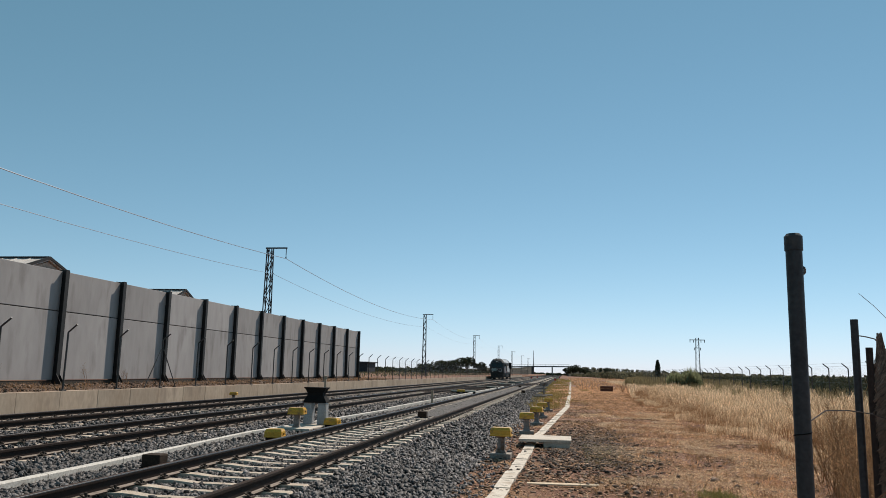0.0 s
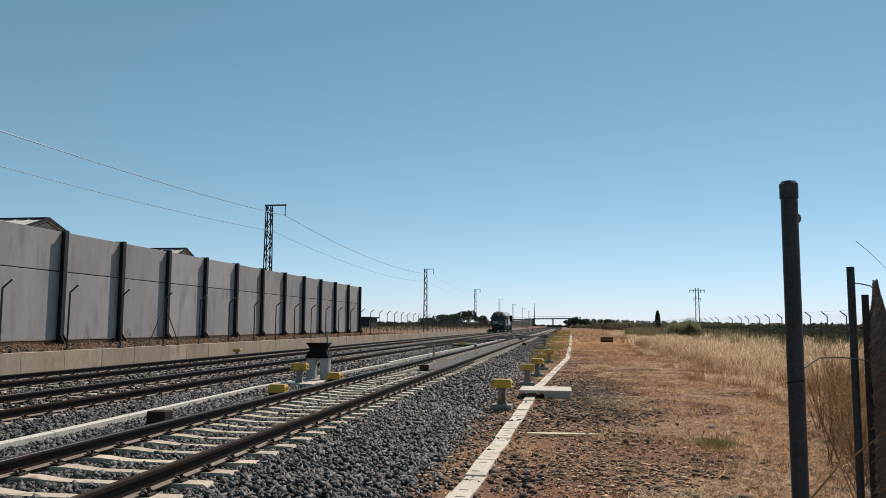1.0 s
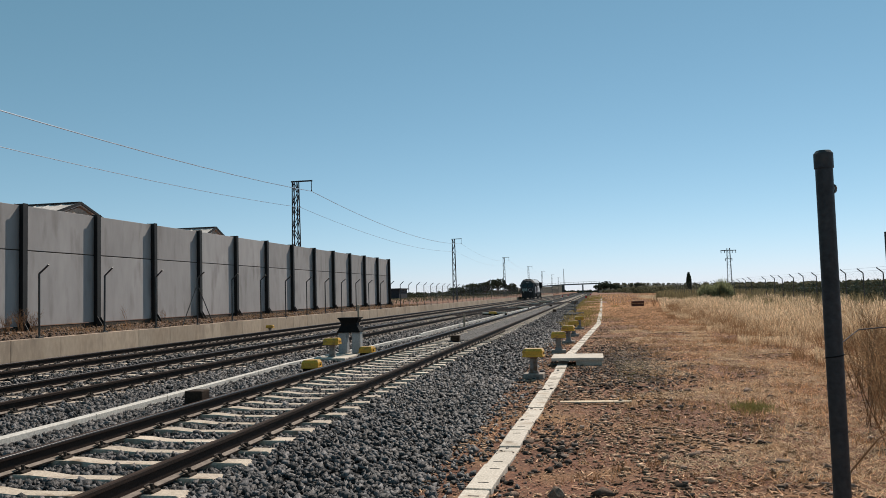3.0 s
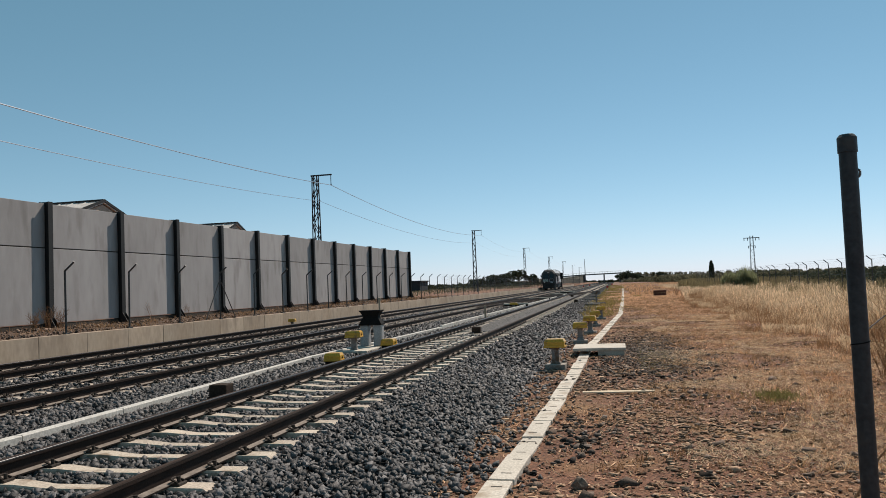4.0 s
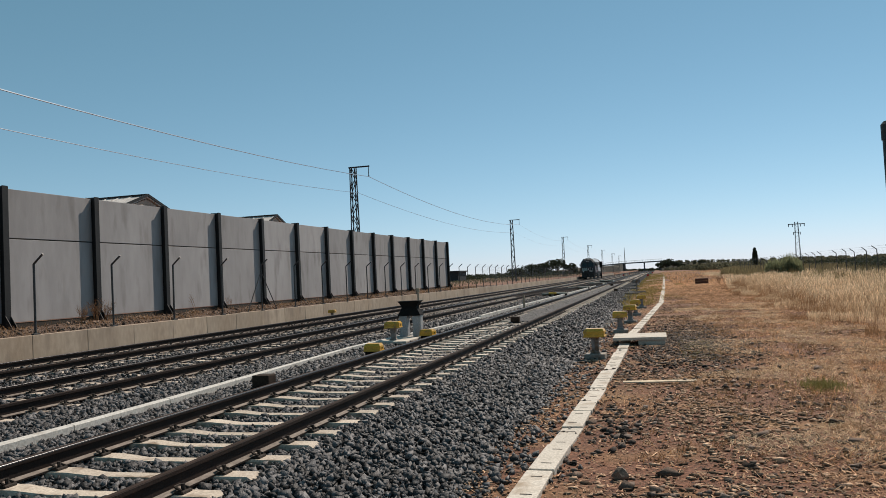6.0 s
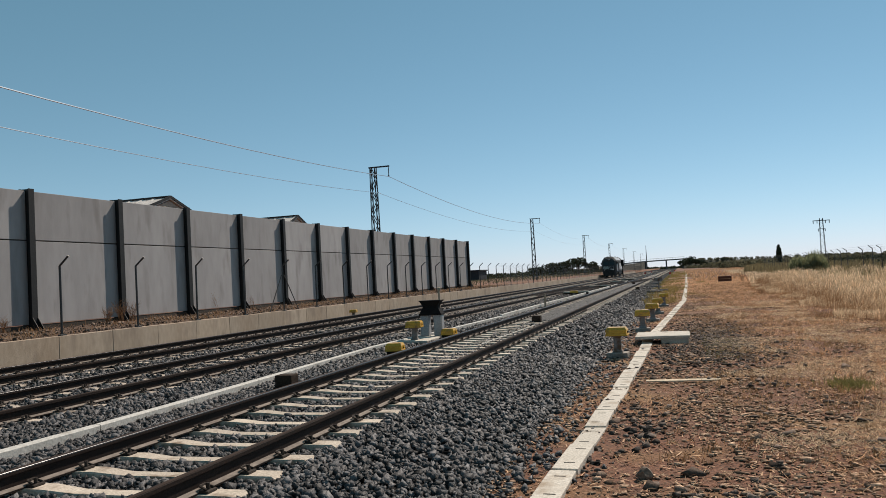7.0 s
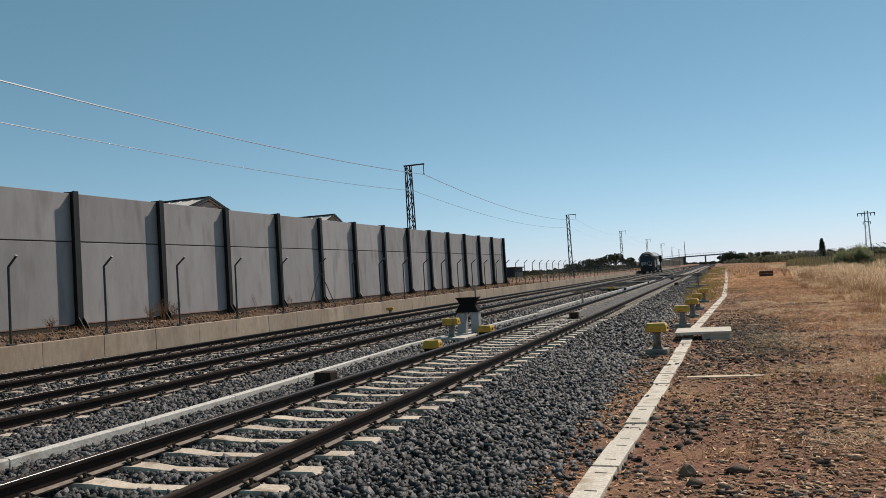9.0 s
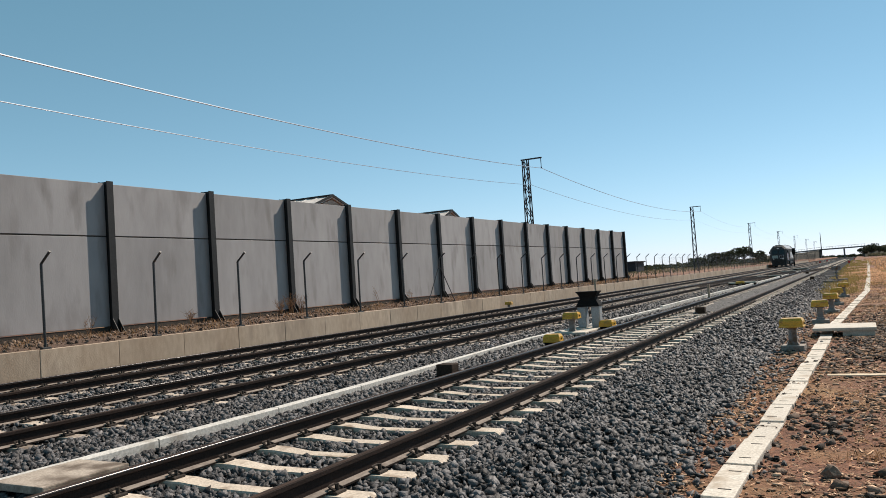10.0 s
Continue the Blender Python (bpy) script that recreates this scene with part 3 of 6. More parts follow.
slab = thing("crossing_slab", -0.49, 19.5, 0, "pale concrete slab laid across the cable trough", "concrete slab")
part("top", Shape().box((0, 0, 0.165), (1.25, 1.3, 0.07), 0.012), M_LID, slab)
part("footing", Shape().box((0.28, 0, 0.05), (0.62, 1.2, 0.16), 0.01), M_LID, slab)

# ---- white duct between the tracks ----
DUCT = [(-7.15, -6), (-7.12, 9), (-7.3, 13.5), (-7.5, 18), (-7.15, 24), (-6.9, 30), (-6.85, 40), (-6.72, 48), (-6.6, 62), (-6.5, 90), (-6.3, 120)]
duct = thing("surface_duct", 0, 0, 0, "white concrete duct laid on the ballast between tracks", "cable duct", kind="structure")
lengths = [-6, -4, -2, 0, 2, 4, 6, 8, 10, 12, 13.5, 16, 18, 20, 22, 24, 26, 28, 30, 33, 36, 39, 42, 46, 50, 56, 60, 64, 72, 80, 90, 105, 120]
for a, b in zip(lengths, lengths[1:]):
    xa, xb = along(DUCT, a), along(DUCT, b)
    w = 0.066 if b <= 13.5 else 0.05
    top = 0.228 if b <= 30 else 0.285
    rings = []
    for x, y in ((xa, a + 0.01), (xb, b - 0.01)):
        rings.append([(x - w, y, 0.05), (x + w, y, 0.05), (x + w, y, top - 0.013), (x + w - 0.012, y, top), (x - w + 0.012, y, top), (x - w, y, top - 0.013)])
    part("duct_length", Shape().loft(rings), M_WHITE_DUCT, duct)
solid("cover_slab", Shape().box((-6.66, 4.54, 0.215), (0.72, 0.88, 0.07), 0.012), M_SLEEPER_OLD, "broad worn concrete cover slab beside the duct", "concrete slab")
solid("conduit_run", Shape().chain([(-4.62, 17.5, 0.222), (-4.55, 20, 0.222), (-4.45, 24, 0.222)], 0.011, 6), M_WHITE_DUCT, "thin pale conduit lying on the sleepers", "conduit")


# ---- trackside equipment ----
def yellow_lid(parent, w, d, h, z):
    s = Shape()
    s.loft([[(-w / 2, -d / 2, z), (w / 2, -d / 2, z), (w / 2, d / 2, z), (-w / 2, d / 2, z)],
            [(-w / 2, -d / 2, z + h * 0.7), (w / 2, -d / 2, z + h * 0.7), (w / 2, d / 2, z + h * 0.7), (-w / 2, d / 2, z + h * 0.7)],
            [(-w / 2 + 0.03, -d / 2 + 0.04, z + h), (w / 2 - 0.03, -d / 2 + 0.04, z + h), (w / 2 - 0.03, d / 2 - 0.04, z + h), (-w / 2 + 0.03, d / 2 - 0.04, z + h)]])
    c = part("lid", s, M_YELLOW, parent, "yellow enamelled cover")
    part("rim", Shape().box((0, 0, z + 0.012), (w + 0.025, d + 0.025, 0.03), 0.006), M_YELLOW, c)
    part("latch", Shape().box((w / 2 + 0.008, 0, z + h * 0.4), (0.02, 0.03, 0.04), 0.006), M_BLACK, c)


def junction_box(x, y, z, turn, label, group):
    t = thing("junction_box", x, y, z, label, "junction box", group, turn=turn)
    yellow_lid(t, 0.42, 0.34, 0.17, 0.45)
    part("pedestal", Shape().loft([[(-a, -a * 0.8, h), (a, -a * 0.8, h), (a, a * 0.8, h), (-a, a * 0.8, h)] for a, h in ((0.12, 0.09), (0.075, 0.16), (0.068, 0.40), (0.12, 0.455))]), M_PEDESTAL, t)
    part("footing", Shape().box((0, 0, 0.025), (0.42, 0.40, 0.15), 0.015), M_FOOT, t, "grey concrete footing")
    return t


jb = junction_box(-1.33, 16.4, 0, -3, "yellow-topped junction box on a grey pedestal beside the cable trough", "yellow junction boxes")
for x, y, a in ((-1.12, 23.1, 4), (-0.96, 27.1, -6), (-0.90, 31.4, 3), (-0.78, 37.0, 8)):
    copy_thing(jb, pose(x, y, -0.01, 0, 0, a))
copy_thing(jb, pose(-7.05, 20.0, 0.09, 0, 0, 5))
low = thing("point_motor_box", -6.29, 16.45, 0.16, "low yellow equipment box on the ballast beside the track", "equipment box", "low yellow boxes", turn=4)
yellow_lid(low, 0.38, 0.31, 0.175, 0.09)
part("feet", Shape().box((0, 0, 0.04), (0.34, 0.26, 0.12)), M_BLACK, low)
copy_thing(low, pose(-6.37, 21.0, 0.14, 0, 0, -6))
copy_thing(jb, pose(-15.25, 34.5, 0.08, 0, 0, 8) @ Matrix.Scale(0.8, 4))
solid("stake", Shape().box((-11.6, 36.9, 0.68), (0.09, 0.09, 1.2), 0.01).box((-11.6, 36.9, 1.33), (0.17, 0.10, 0.17), 0.05), M_RETAIN, "short weathered concrete marker stake between tracks", "marker post", "marker stakes")
solid("stake", Shape().box((-6.62, 39.0, 0.42), (0.10, 0.10, 0.75), 0.01), M_RETAIN, "short concrete marker stake beside the duct", "marker post", "marker stakes")
solid("base_slab", Shape().box((-7.0, 20.5, 0.15), (0.9, 1.9, 0.10), 0.02), M_LID, "white concrete base slab under trackside equipment", "concrete slab")

sig = thing("shunting_signal", -6.92, 21.2, 0.2, "low black hooded signal on two grey cabinets", "signal")
for sx in (-0.2, 0.2):
    c = part("cabinet", Shape().box((sx, 0, 0.30), (0.25, 0.26, 0.60), 0.03), M_GREYBOX, sig, "grey painted cabinet")
    part("door", Shape().box((sx, -0.132, 0.32), (0.19, 0.012, 0.46), 0.004), M_GREYBOX, c)
hood = [(0.34, 0.18, 0.60), (0.33, 0.18, 0.64), (0.235, 0.13, 0.80), (0.225, 0.13, 0.86), (0.29, 0.17, 0.98), (0.32, 0.19, 1.0), (0.32, 0.19, 1.025)]
part("hood", Shape().loft([[(-a, -b, z), (a, -b, z), (a, b, z), (-a, b, z)] for a, b, z in hood]), M_BLACK, sig)

for x, y, lab in ((-6.3, 11.4, "dark box beside the rail at the end of a duct"), (-4.78, 26.2, "dark box between the rails of the track"), (-3.2, 62.0, "dark box beside the far rails"), (-4.7, 84.0, "dark box between the far rails")):
    t = thing("track_magnet_box", x, y, 0.17, lab, "equipment box", "dark track boxes")
    part("body", Shape().box((0, 0, 0.12), (0.30, 0.26, 0.20), 0.02), M_WOOD, t)
    part("base", Shape().box((0, 0, 0.0), (0.34, 0.32, 0.06), 0.01), M_BLACK, t)

copy_thing(jb, pose(-7.05, 53.5, 0.0, 0, 0, 6) @ Matrix.Diagonal((1.3, 1.0, 0.85, 1)))
for xa, xb, y in ((-8.25, -6.45, 57.0), (-8.45, -6.4, 76.0), (-8.45, -6.3, 100.0), (-8.4, -6.3, 118.0)):
    t = thing("cross_duct", (xa + xb) / 2, y, 0.1, "pale-lidded duct between two tracks, its shaded side coloured dark", "cable duct", "ducts across the ballast")
    # timber colour stands in for the shadowed front of a pale duct
    part("side", Shape().box((0, 0, 0.10), (xb - xa, 0.40, 0.20), 0.012), M_WOOD, t)
    part("lid", Shape().box((0, 0, 0.25), (xb - xa, 0.46, 0.10), 0.012), M_LID, t, "pale concrete lid")
for x, y, l, a in ((-1.5, 60.2, 1.25, 2), (-1.8, 57.1, 1.1, -3), (-2.6, 86.0, 1.5, 6), (-2.3, 72.0, 1.2, 0)):
    t = thing("old_sleeper", x, y, -0.03, "grey weathered timber lying beside the ballast", "timber", "timbers beside the track", turn=a)
    part("beam", Shape().box((0, 0, 0.1), (l, 0.25, 0.2), 0.02), M_PEDESTAL, t)

mainsig = thing("main_signal", -11.6, 170, 0.1, "dark colour-light signal on a post beside the far track", "signal")
part("post", Shape().tube((0, 0, 0), (0, 0, 2.6), 0.10, n=8), M_BLACK, mainsig)
part("head", Shape().box((0, -0.1, 3.15), (0.6, 0.2, 1.3), 0.05), M_BLACK, mainsig)
for lx, ly in ((-7.29, 178), (-1.55, 139), (-7.2, 215), (-1.2, 225)):
    t = thing("point_lever", lx, ly, 0.1, "small red and white trackside point indicator", "point indicator", "point indicators")
    part("disc", Shape().tube((0, -0.03, 0.6), (0, 0.03, 0.6), 0.2, n=14), M_RED, t)
    part("post", Shape().box((0, 0.05, 0.3), (0.1, 0.08, 0.75)), M_WHITE_DUCT, t)
old = thing("timber_stack", 4.35, 83.5, 0.0, "short stack of reddish-brown old timbers on the dry grass", "timber stack")
for k in range(4):
    part("timber", Shape().box(((k % 2) * 0.06, -0.3 + 0.26 * (k % 2), 0.16 + 0.28 * (k // 2)), (1.25, 0.26, 0.26), 0.015), M_REDWOOD, old)
stand = thing("marker_board", -1.6, 62.0, 0.0, "small grey-brown marker post beside the ballast", "marker post")
part("post", Shape().box((0, 0, 0.5), (0.12, 0.12, 1.1), 0.01), M_PEDESTAL, stand)
part("board", Shape().box((0, -0.07, 0.9), (0.6, 0.04, 0.28), 0.01), M_PEDESTAL, stand)
M_STICK = material("bleached_wood", (0.60, 0.46, 0.32), (0.78, 0.63, 0.47), 0.9, coarse=3, fine=40, stretch=(0.2, 1, 1), spec=0.1)
solid("fallen_stick", Shape().loft([[(x, 12.6 + 0.08 * x - w, 0.025), (x, 12.6 + 0.08 * x + w, 0.03), (x, 12.6 + 0.08 * x + w, 0.055), (x, 12.6 + 0.08 * x - w, 0.042)] for x, w in ((-0.62, 0.03), (-0.2, 0.04), (0.2, 0.036), (0.5, 0.02))]), M_STICK, "bleached stick lying on the earth", "stick")
M_ROCK = material("brown_rock", (0.10, 0.065, 0.045), (0.23, 0.165, 0.12), 0.9, coarse=8, fine=60, bump=0.6, bump_scale=30)
solid("field_rock", Shape().loft([[(0.07 * r * math.cos(a + k) * (1 + 0.2 * math.sin(3 * a)) - 0.41, 0.065 * r * math.sin(a + k) + 6.9, z) for a in (0, 1.5, 2.5, 4.0, 5.0)] for k, (r, z) in enumerate(((0.9, 0.0), (1.05, 0.03), (0.8, 0.075), (0.35, 0.1)))]), M_ROCK, "single broken grey stone on the earth", "stone")

# ---- fence on the retaining wall ----
def cranked_post(label, lean, group):
    t = thing("fence_post", 0, 0, 0, label, "fence post", group)
    part("upright", Shape().tube((0, 0, 0), (0, 0, 1.85), 0.03, n=8).tube((0, 0, 1.85), (0.28 * lean, 0, 2.09), 0.028, n=8), M_GALV, t)
    part("clamp", Shape().box((0.01 * lean, 0, -0.03), (0.10, 0.22, 0.14), 0.01), M_GALV, t)
    part("end_cap", Shape().tube((0.275 * lean, 0, 2.085), (0.295 * lean, 0, 2.103), 0.031, n=8), M_GALV, t)
    return t


fp = cranked_post("grey steel fence post with a cranked top on the retaining wall", 1, "posts of the railway fence")
fp.matrix_basis = pose(-15.72, 16.55, 0.87)
for k in list(range(-11, 0)) + list(range(1, 110)):
    copy_thing(fp, pose(-15.72 + 0.01 * math.sin(k * 3.1), 16.55 + 3.0 * k, 0.87, 0.6 * math.sin(k * 2.3), 0, 5 * math.sin(k * 1.9)))
solid("fence_brace", Shape().tube((-15.72, 28.45, 2.35), (-15.72, 27.4, 0.88), 0.02, n=6), M_GALV, "steel brace propping a fence post", "brace")
solid("fence_brace", Shape().tube((-15.72, 28.65, 2.35), (-15.72, 29.8, 0.88), 0.02, n=6), M_GALV, "slanting steel brace against a fence post", "brace")


def chain_link(name, x, y0, y1, z0, z1, step, r, label):
    """Crossed wires of a mesh fence along the line, as thin flat strips."""
    v, f = [], []
    h = z1 - z0
    for sgn in (-1, 1):
        for a in np.arange(y0, y1, step):
            b = a + sgn * h
            k = len(v)
            v += [(x, a - r, z0), (x, a + r, z0), (x + 0.003 * sgn, b + r, z1), (x + 0.003 * sgn, b - r, z1)]
            f.append((k, k + 1, k + 2, k + 3))
    return tagged(part(name, raw_mesh(name, v, f, M_MESHWIRE), M_MESHWIRE), label, "fence mesh", kind="stuff")


chain_link("fence_mesh", -15.72, 71, 250, 0.9, 2.7, 0.16, 0.004, "wire mesh of the railway fence")
strands = Shape()
for zz, xx in ((0.95, -15.72), (1.8, -15.72), (2.68, -15.72), (2.8, -15.62), (2.93, -15.48)):
    strands.chain([(xx, -16.45 + 3 * k, zz + 0.01 * math.sin(k * 4)) for k in range(28, 118, 3)], 0.0035, 4)
tagged(part("fence_wires", strands, M_MESHWIRE), "strained wires between the fence posts", "fence wire", kind="stuff")

# ---- fence across the field ----
rp = cranked_post("thin steel fence post with a cranked top in the dry field", -1, "posts of the field fence")
rp.matrix_basis = pose(14.2, 45, 0.50)
for k in range(-5, 34):
    if k not in (0, 9, 15):
        copy_thing(rp, pose(14.2, 45 + 3.0 * k, 0.50 + 0.03 * math.sin(k * 2.0), 1.2 * math.sin(k * 1.7), 1.5 * math.sin(k * 2.9), 0))
strands = Shape()
for zz, xx in ((1.6, 14.2), (2.45, 14.2), (2.6, 14.05)):
    strands.chain([(xx, 30 + 9 * k, zz) for k in range(13)], 0.005, 4)
tagged(part("fence_wires", strands, M_MESHWIRE), "strained wires of the field fence", "fence wire", kind="stuff")
chain_link("fence_mesh", 14.2, 30, 146, 0.6, 2.4, 0.2, 0.003, "wire mesh of the field fence")

# ---- broken fence close by ----
post = thing("tube_post", 0.7195, 2.65, 0, "grey painted steel tube post with a domed cap", "fence post", "posts of the broken fence")
part("tube", Shape().tube((0, 0, -0.1), (0, 0, 2.19), 0.0262, n=20), M_FENCEPOST, post, smooth=True)
part("cap", Shape().tube((0, 0, 2.175), (0, 0, 2.222), 0.0292, n=20).tube((0, 0, 2.222), (0, 0, 2.232), 0.0292, 0.021, n=20), M_FENCEPOST, post, smooth=True)
part("wire_hook", Shape().chain([(0.025, 0, 2.12), (0.031, -0.003, 2.115), (0.031, 0, 2.10), (0.025, 0, 2.095)], 0.004, 6), M_MESHWIRE, post)
part("wire_wrap", Shape().chain([(0.0275 * math.cos(a), 0.0275 * math.sin(a), 1.56 + 0.004 * a) for a in np.linspace(0, 6.2, 14)], 0.002, 5), M_BLACK, post)
post2 = thing("tube_post", 1.385, 4.06, 0, "thin grey steel tube post", "fence post", "posts of the broken fence")
part("tube", Shape().tube((0, 0, -0.1), (0, 0, 2.05), 0.018, n=16), M_FENCEPOST, post2, smooth=True)
part("wire_hook", Shape().chain([(0.017, 0, 1.97), (0.05, 0.0, 1.965), (0.09, 0, 1.955), (0.12, 0, 1.92)], 0.003, 6), M_MESHWIRE, post2)
post3 = thing("rusty_post", 1.425, 4.0, 0, "short rusty fence post with a bundle of torn mesh", "fence post", "posts of the broken fence")
M_RUST = material("rusty_iron", (0.020, 0.012, 0.010), (0.045, 0.028, 0.022), 0.85, coarse=6, fine=60)
part("tube", Shape().tube((0, 0, -0.1), (0, 0, 1.91), 0.016, n=12), M_RUST, post3, smooth=True)
bundle = Shape()
M_ROLL = material("brown_rusted_netting", (0.17, 0.112, 0.083), (0.30, 0.208, 0.158), 0.9, coarse=6, fine=60, bump=0, island=0.5)
for k in range(420):
    # strands of the crumpled roll, bulging below and gathered to a ragged tip
    a, q, top = random.uniform(0, 6.283), math.sqrt(random.uniform(0, 1)), 1.97 - 0.3 * random.uniform(0, 1) ** 2
    pts = []
    for j in range(25):
        z = 0.75 + (top - 0.75) * j / 24
        r = float(np.interp(z, [0.35, 0.9, 1.35, 1.62, 1.78, 1.88, 1.97], [0.06, 0.085, 0.085, 0.078, 0.05, 0.022, 0.012])) * q
        cx = float(np.interp(z, [0.35, 0.9, 1.4, 1.75, 1.97], [0.04, 0.07, 0.085, 0.06, 0.05]))
        pts.append((cx + r * math.cos(a + 0.8 * j) + random.uniform(-0.12, 0.12) * r, 0.7 * r * math.sin(a + 0.8 * j), z + random.uniform(-0.02, 0.02)))
    bundle.chain(pts, 0.0017, 3)
part("rolled_mesh", bundle, M_ROLL, post3, "dark rolled-up rusty wire mesh")
torn = Shape()
for k in range(26):
    for sgn in (-1, 1):
        x = 1.46 + 0.032 * k
        pts = []
        for j in range(9):
            zz = 1.96 - 0.16 * j
            pts.append((x + sgn * 0.016 * (1 if j % 2 else -1), 4.0 + 0.03 * math.sin(k * 0.7 + j), zz - 0.004 * k))
        torn.chain(pts, 0.0016, 4)
part("torn_mesh", torn, M_MESHWIRE, post3, "torn diamond wire mesh")
solid("loose_wire", Shape().chain([(0.75, 2.70, 1.61), (0.90, 3.0, 1.64), (1.08, 3.3, 1.632), (1.27, 3.6, 1.61), (1.47, 3.9, 1.57), (2.0, 4.4, 1.45)], 0.0025, 6), M_RUST, "rusty loose wire hanging between fence posts", "wire")
solid("fallen_branch", Shape().chain([(0.85, 3.35, 0.9), (0.97, 3.4, 1.06), (1.07, 3.4, 1.18), (1.16, 3.4, 1.25), (1.26, 3.4, 1.33), (1.5, 3.45, 1.40)], 0.0045, 6, 0.5), M_DRYWEED, "bent dry branch leaning against the fence", "branch")
solid("bent_twig", Shape().chain([(1.50, 4.3, 2.205), (1.57, 4.3, 2.14), (1.64, 4.3, 2.06), (1.74, 4.3, 1.9), (1.8, 4.3, 1.5), (1.82, 4.3, 0.0)], 0.0015, 5, 0.6), M_DRYWEED, "thin bent twig above the torn fence", "twig")
solid("fence_footing", Shape().box((0.93, 2.95, 0.10), (0.34, 0.30, 0.30), 0.06), M_LID, "rough broken concrete lump at the post's foot", "concrete lump")


# ---- plants ----
def blades(name, mat, x, y, z, height, width, lean, label, category="grass", head=0.0, turn=None, lying=False):
    """Many thin bent blades in one mesh."""
    n = len(x)
    a = rng.uniform(0, 2 * np.pi, n) if turn is None else turn
    d = rng.uniform(0, 2 * np.pi, n)
    l = rng.uniform(0.2, 1.0, n) * lean * height
    u = np.stack([np.cos(a), np.sin(a), 0 * a], -1) * (width / 2)[:, None]
    b = np.stack([x, y, z], -1)
    off = np.stack([np.cos(d) * l, np.sin(d) * l, 0 * d], -1)
    up = np.stack([0 * x, 0 * x, height], -1)
    mid, top = b + off * 0.3 + up * 0.6, b + off + up
    wt = 0.25 if not head else head
    v = np.stack([b - u, b + u, mid + u * 0.8, mid - u * 0.8, top + u * wt, top - u * wt], 1).reshape(-1, 3)
    k = np.arange(n)[:, None] * 6
    f = np.concatenate([k + np.array([[0, 1, 2, 3]]), k + np.array([[3, 2, 4, 5]])])
    if lying:
        v, f = np.stack([b - u, b + u, top + u * 0.6, top - u * 0.6], 1).reshape(-1, 3), np.arange(4 * n).reshape(-1, 4)
    return tagged(part(name, raw_mesh(name, v, f, mat), mat), label, category, kind="stuff")


def edge_of_grass(y):
    return np.interp(y, [8, 14, 20, 24, 29.5, 36, 56, 85, 110], [4.6, 5.0, 5.5, 5.0, 4.9, 5.0, 5.2, 7.2, 9.0])


def field(n, y0, y1, w, power=1.3):
    y = y0 + (y1 - y0) * rng.uniform(0, 1, n) ** power
    x = edge_of_grass(y) + 0.5 * np.sin(y * 0.9) + np.abs(rng.uniform(0, 1, n)) ** 1.2 * w
    clump = np.array([noise.noise((a * 0.9, b * 0.9, 7.0)) for a, b in zip(x, y)])
    keep = clump > rng.uniform(-0.4, 0.1, n)
    return x[keep], y[keep], clump[keep]


gx, gy, gc = field(150000, 17, 75, 9.5)
blades("tall_dry_grass", M_STRAW, gx, gy, ground_height(gx, gy), (0.58 + 0.8 * gc) * np.clip((gx - edge_of_grass(gy)) / 1.9, 0.28, 1) * rng.uniform(0.6, 1.12, len(gx)), rng.uniform(0.003, 0.0065, len(gx)) * np.interp(gy, [17, 75], [1, 1.9]), 0.36, "tall pale golden dry grass", head=2.6)
gx, gy, gc = field(16000, 70, 170, 12)
blades("far_dry_grass", M_STRAW, gx, gy, gx * 0, 0.5 * rng.uniform(0.6, 1.2, len(gx)), rng.uniform(0.03, 0.06, len(gx)), 0.3, "pale golden dry grass further off", head=1.5)
n = 26000
gx, gy = rng.uniform(1.6, 60, n), 92 + 240 * rng.uniform(0, 1, n) ** 1.5
keep = (gx < 8 + 0.16 * (gy - 90)) & (np.array([noise.noise((a * 0.15, b * 0.05, 3.0)) for a, b in zip(gx, gy)]) > -0.25)
gx, gy = gx[keep], gy[keep]
blades("distant_dry_grass", M_TRODDEN, gx, gy, 0 * gx, rng.uniform(0.1, 0.4, len(gx)), rng.uniform(0.06, 0.16, len(gx)), 0.5, "short pale dry grass stretching to the overpass")
gx, gy, gc = field(52000, 13, 75, 8.0)
blades("brown_weeds", M_DRYWEED, gx - 0.5, gy, ground_height(gx, gy), np.maximum(0.36 + 0.62 * gc, 0.06) * np.clip((gx - edge_of_grass(gy)) / 0.8, 0.35, 1) * rng.uniform(0.4, 1.5, len(gx)), rng.uniform(0.005, 0.011, len(gx)), 0.6, "reddish-brown dry weeds along the edge of the grass", "weeds")
n = 9000
bx_, by_ = rng.uniform(2.5, 7.5, n), rng.uniform(11.0, 19, n)
keep = bx_ > 0.35 + 0.29 * by_
bx_, by_ = bx_[keep], by_[keep]
blades("brown_brush", M_BRUSH, bx_, by_, ground_height(bx_, by_), 0.2 + 1.35 * rng.uniform(0, 1, len(bx_)) ** 1.5, rng.uniform(0.004, 0.009, len(bx_)), 1.0, "tangled brown dry brush beside the broken fence", "brush")
n = 230000
sx_, sy_ = rng.uniform(-1.6, 7.5, n), 3.5 + 105 * rng.uniform(0, 1, n) ** 1.9
pat = np.array([noise.noise((a * 0.5, b * 0.35, 2.0)) for a, b in zip(sx_, sy_)]) + 0.6 * np.array([noise.noise((a * 1.6, b * 1.0, 5.0)) for a, b in zip(sx_, sy_)]) + np.interp(sx_, [-1.6, 0.3, 1.6, 3], [-0.45, -0.22, 0.02, 0.3]) + np.interp(sy_, [25, 60], [0, 0.35])
keep = 1.7 * pat > rng.uniform(-0.05, 0.22, n)
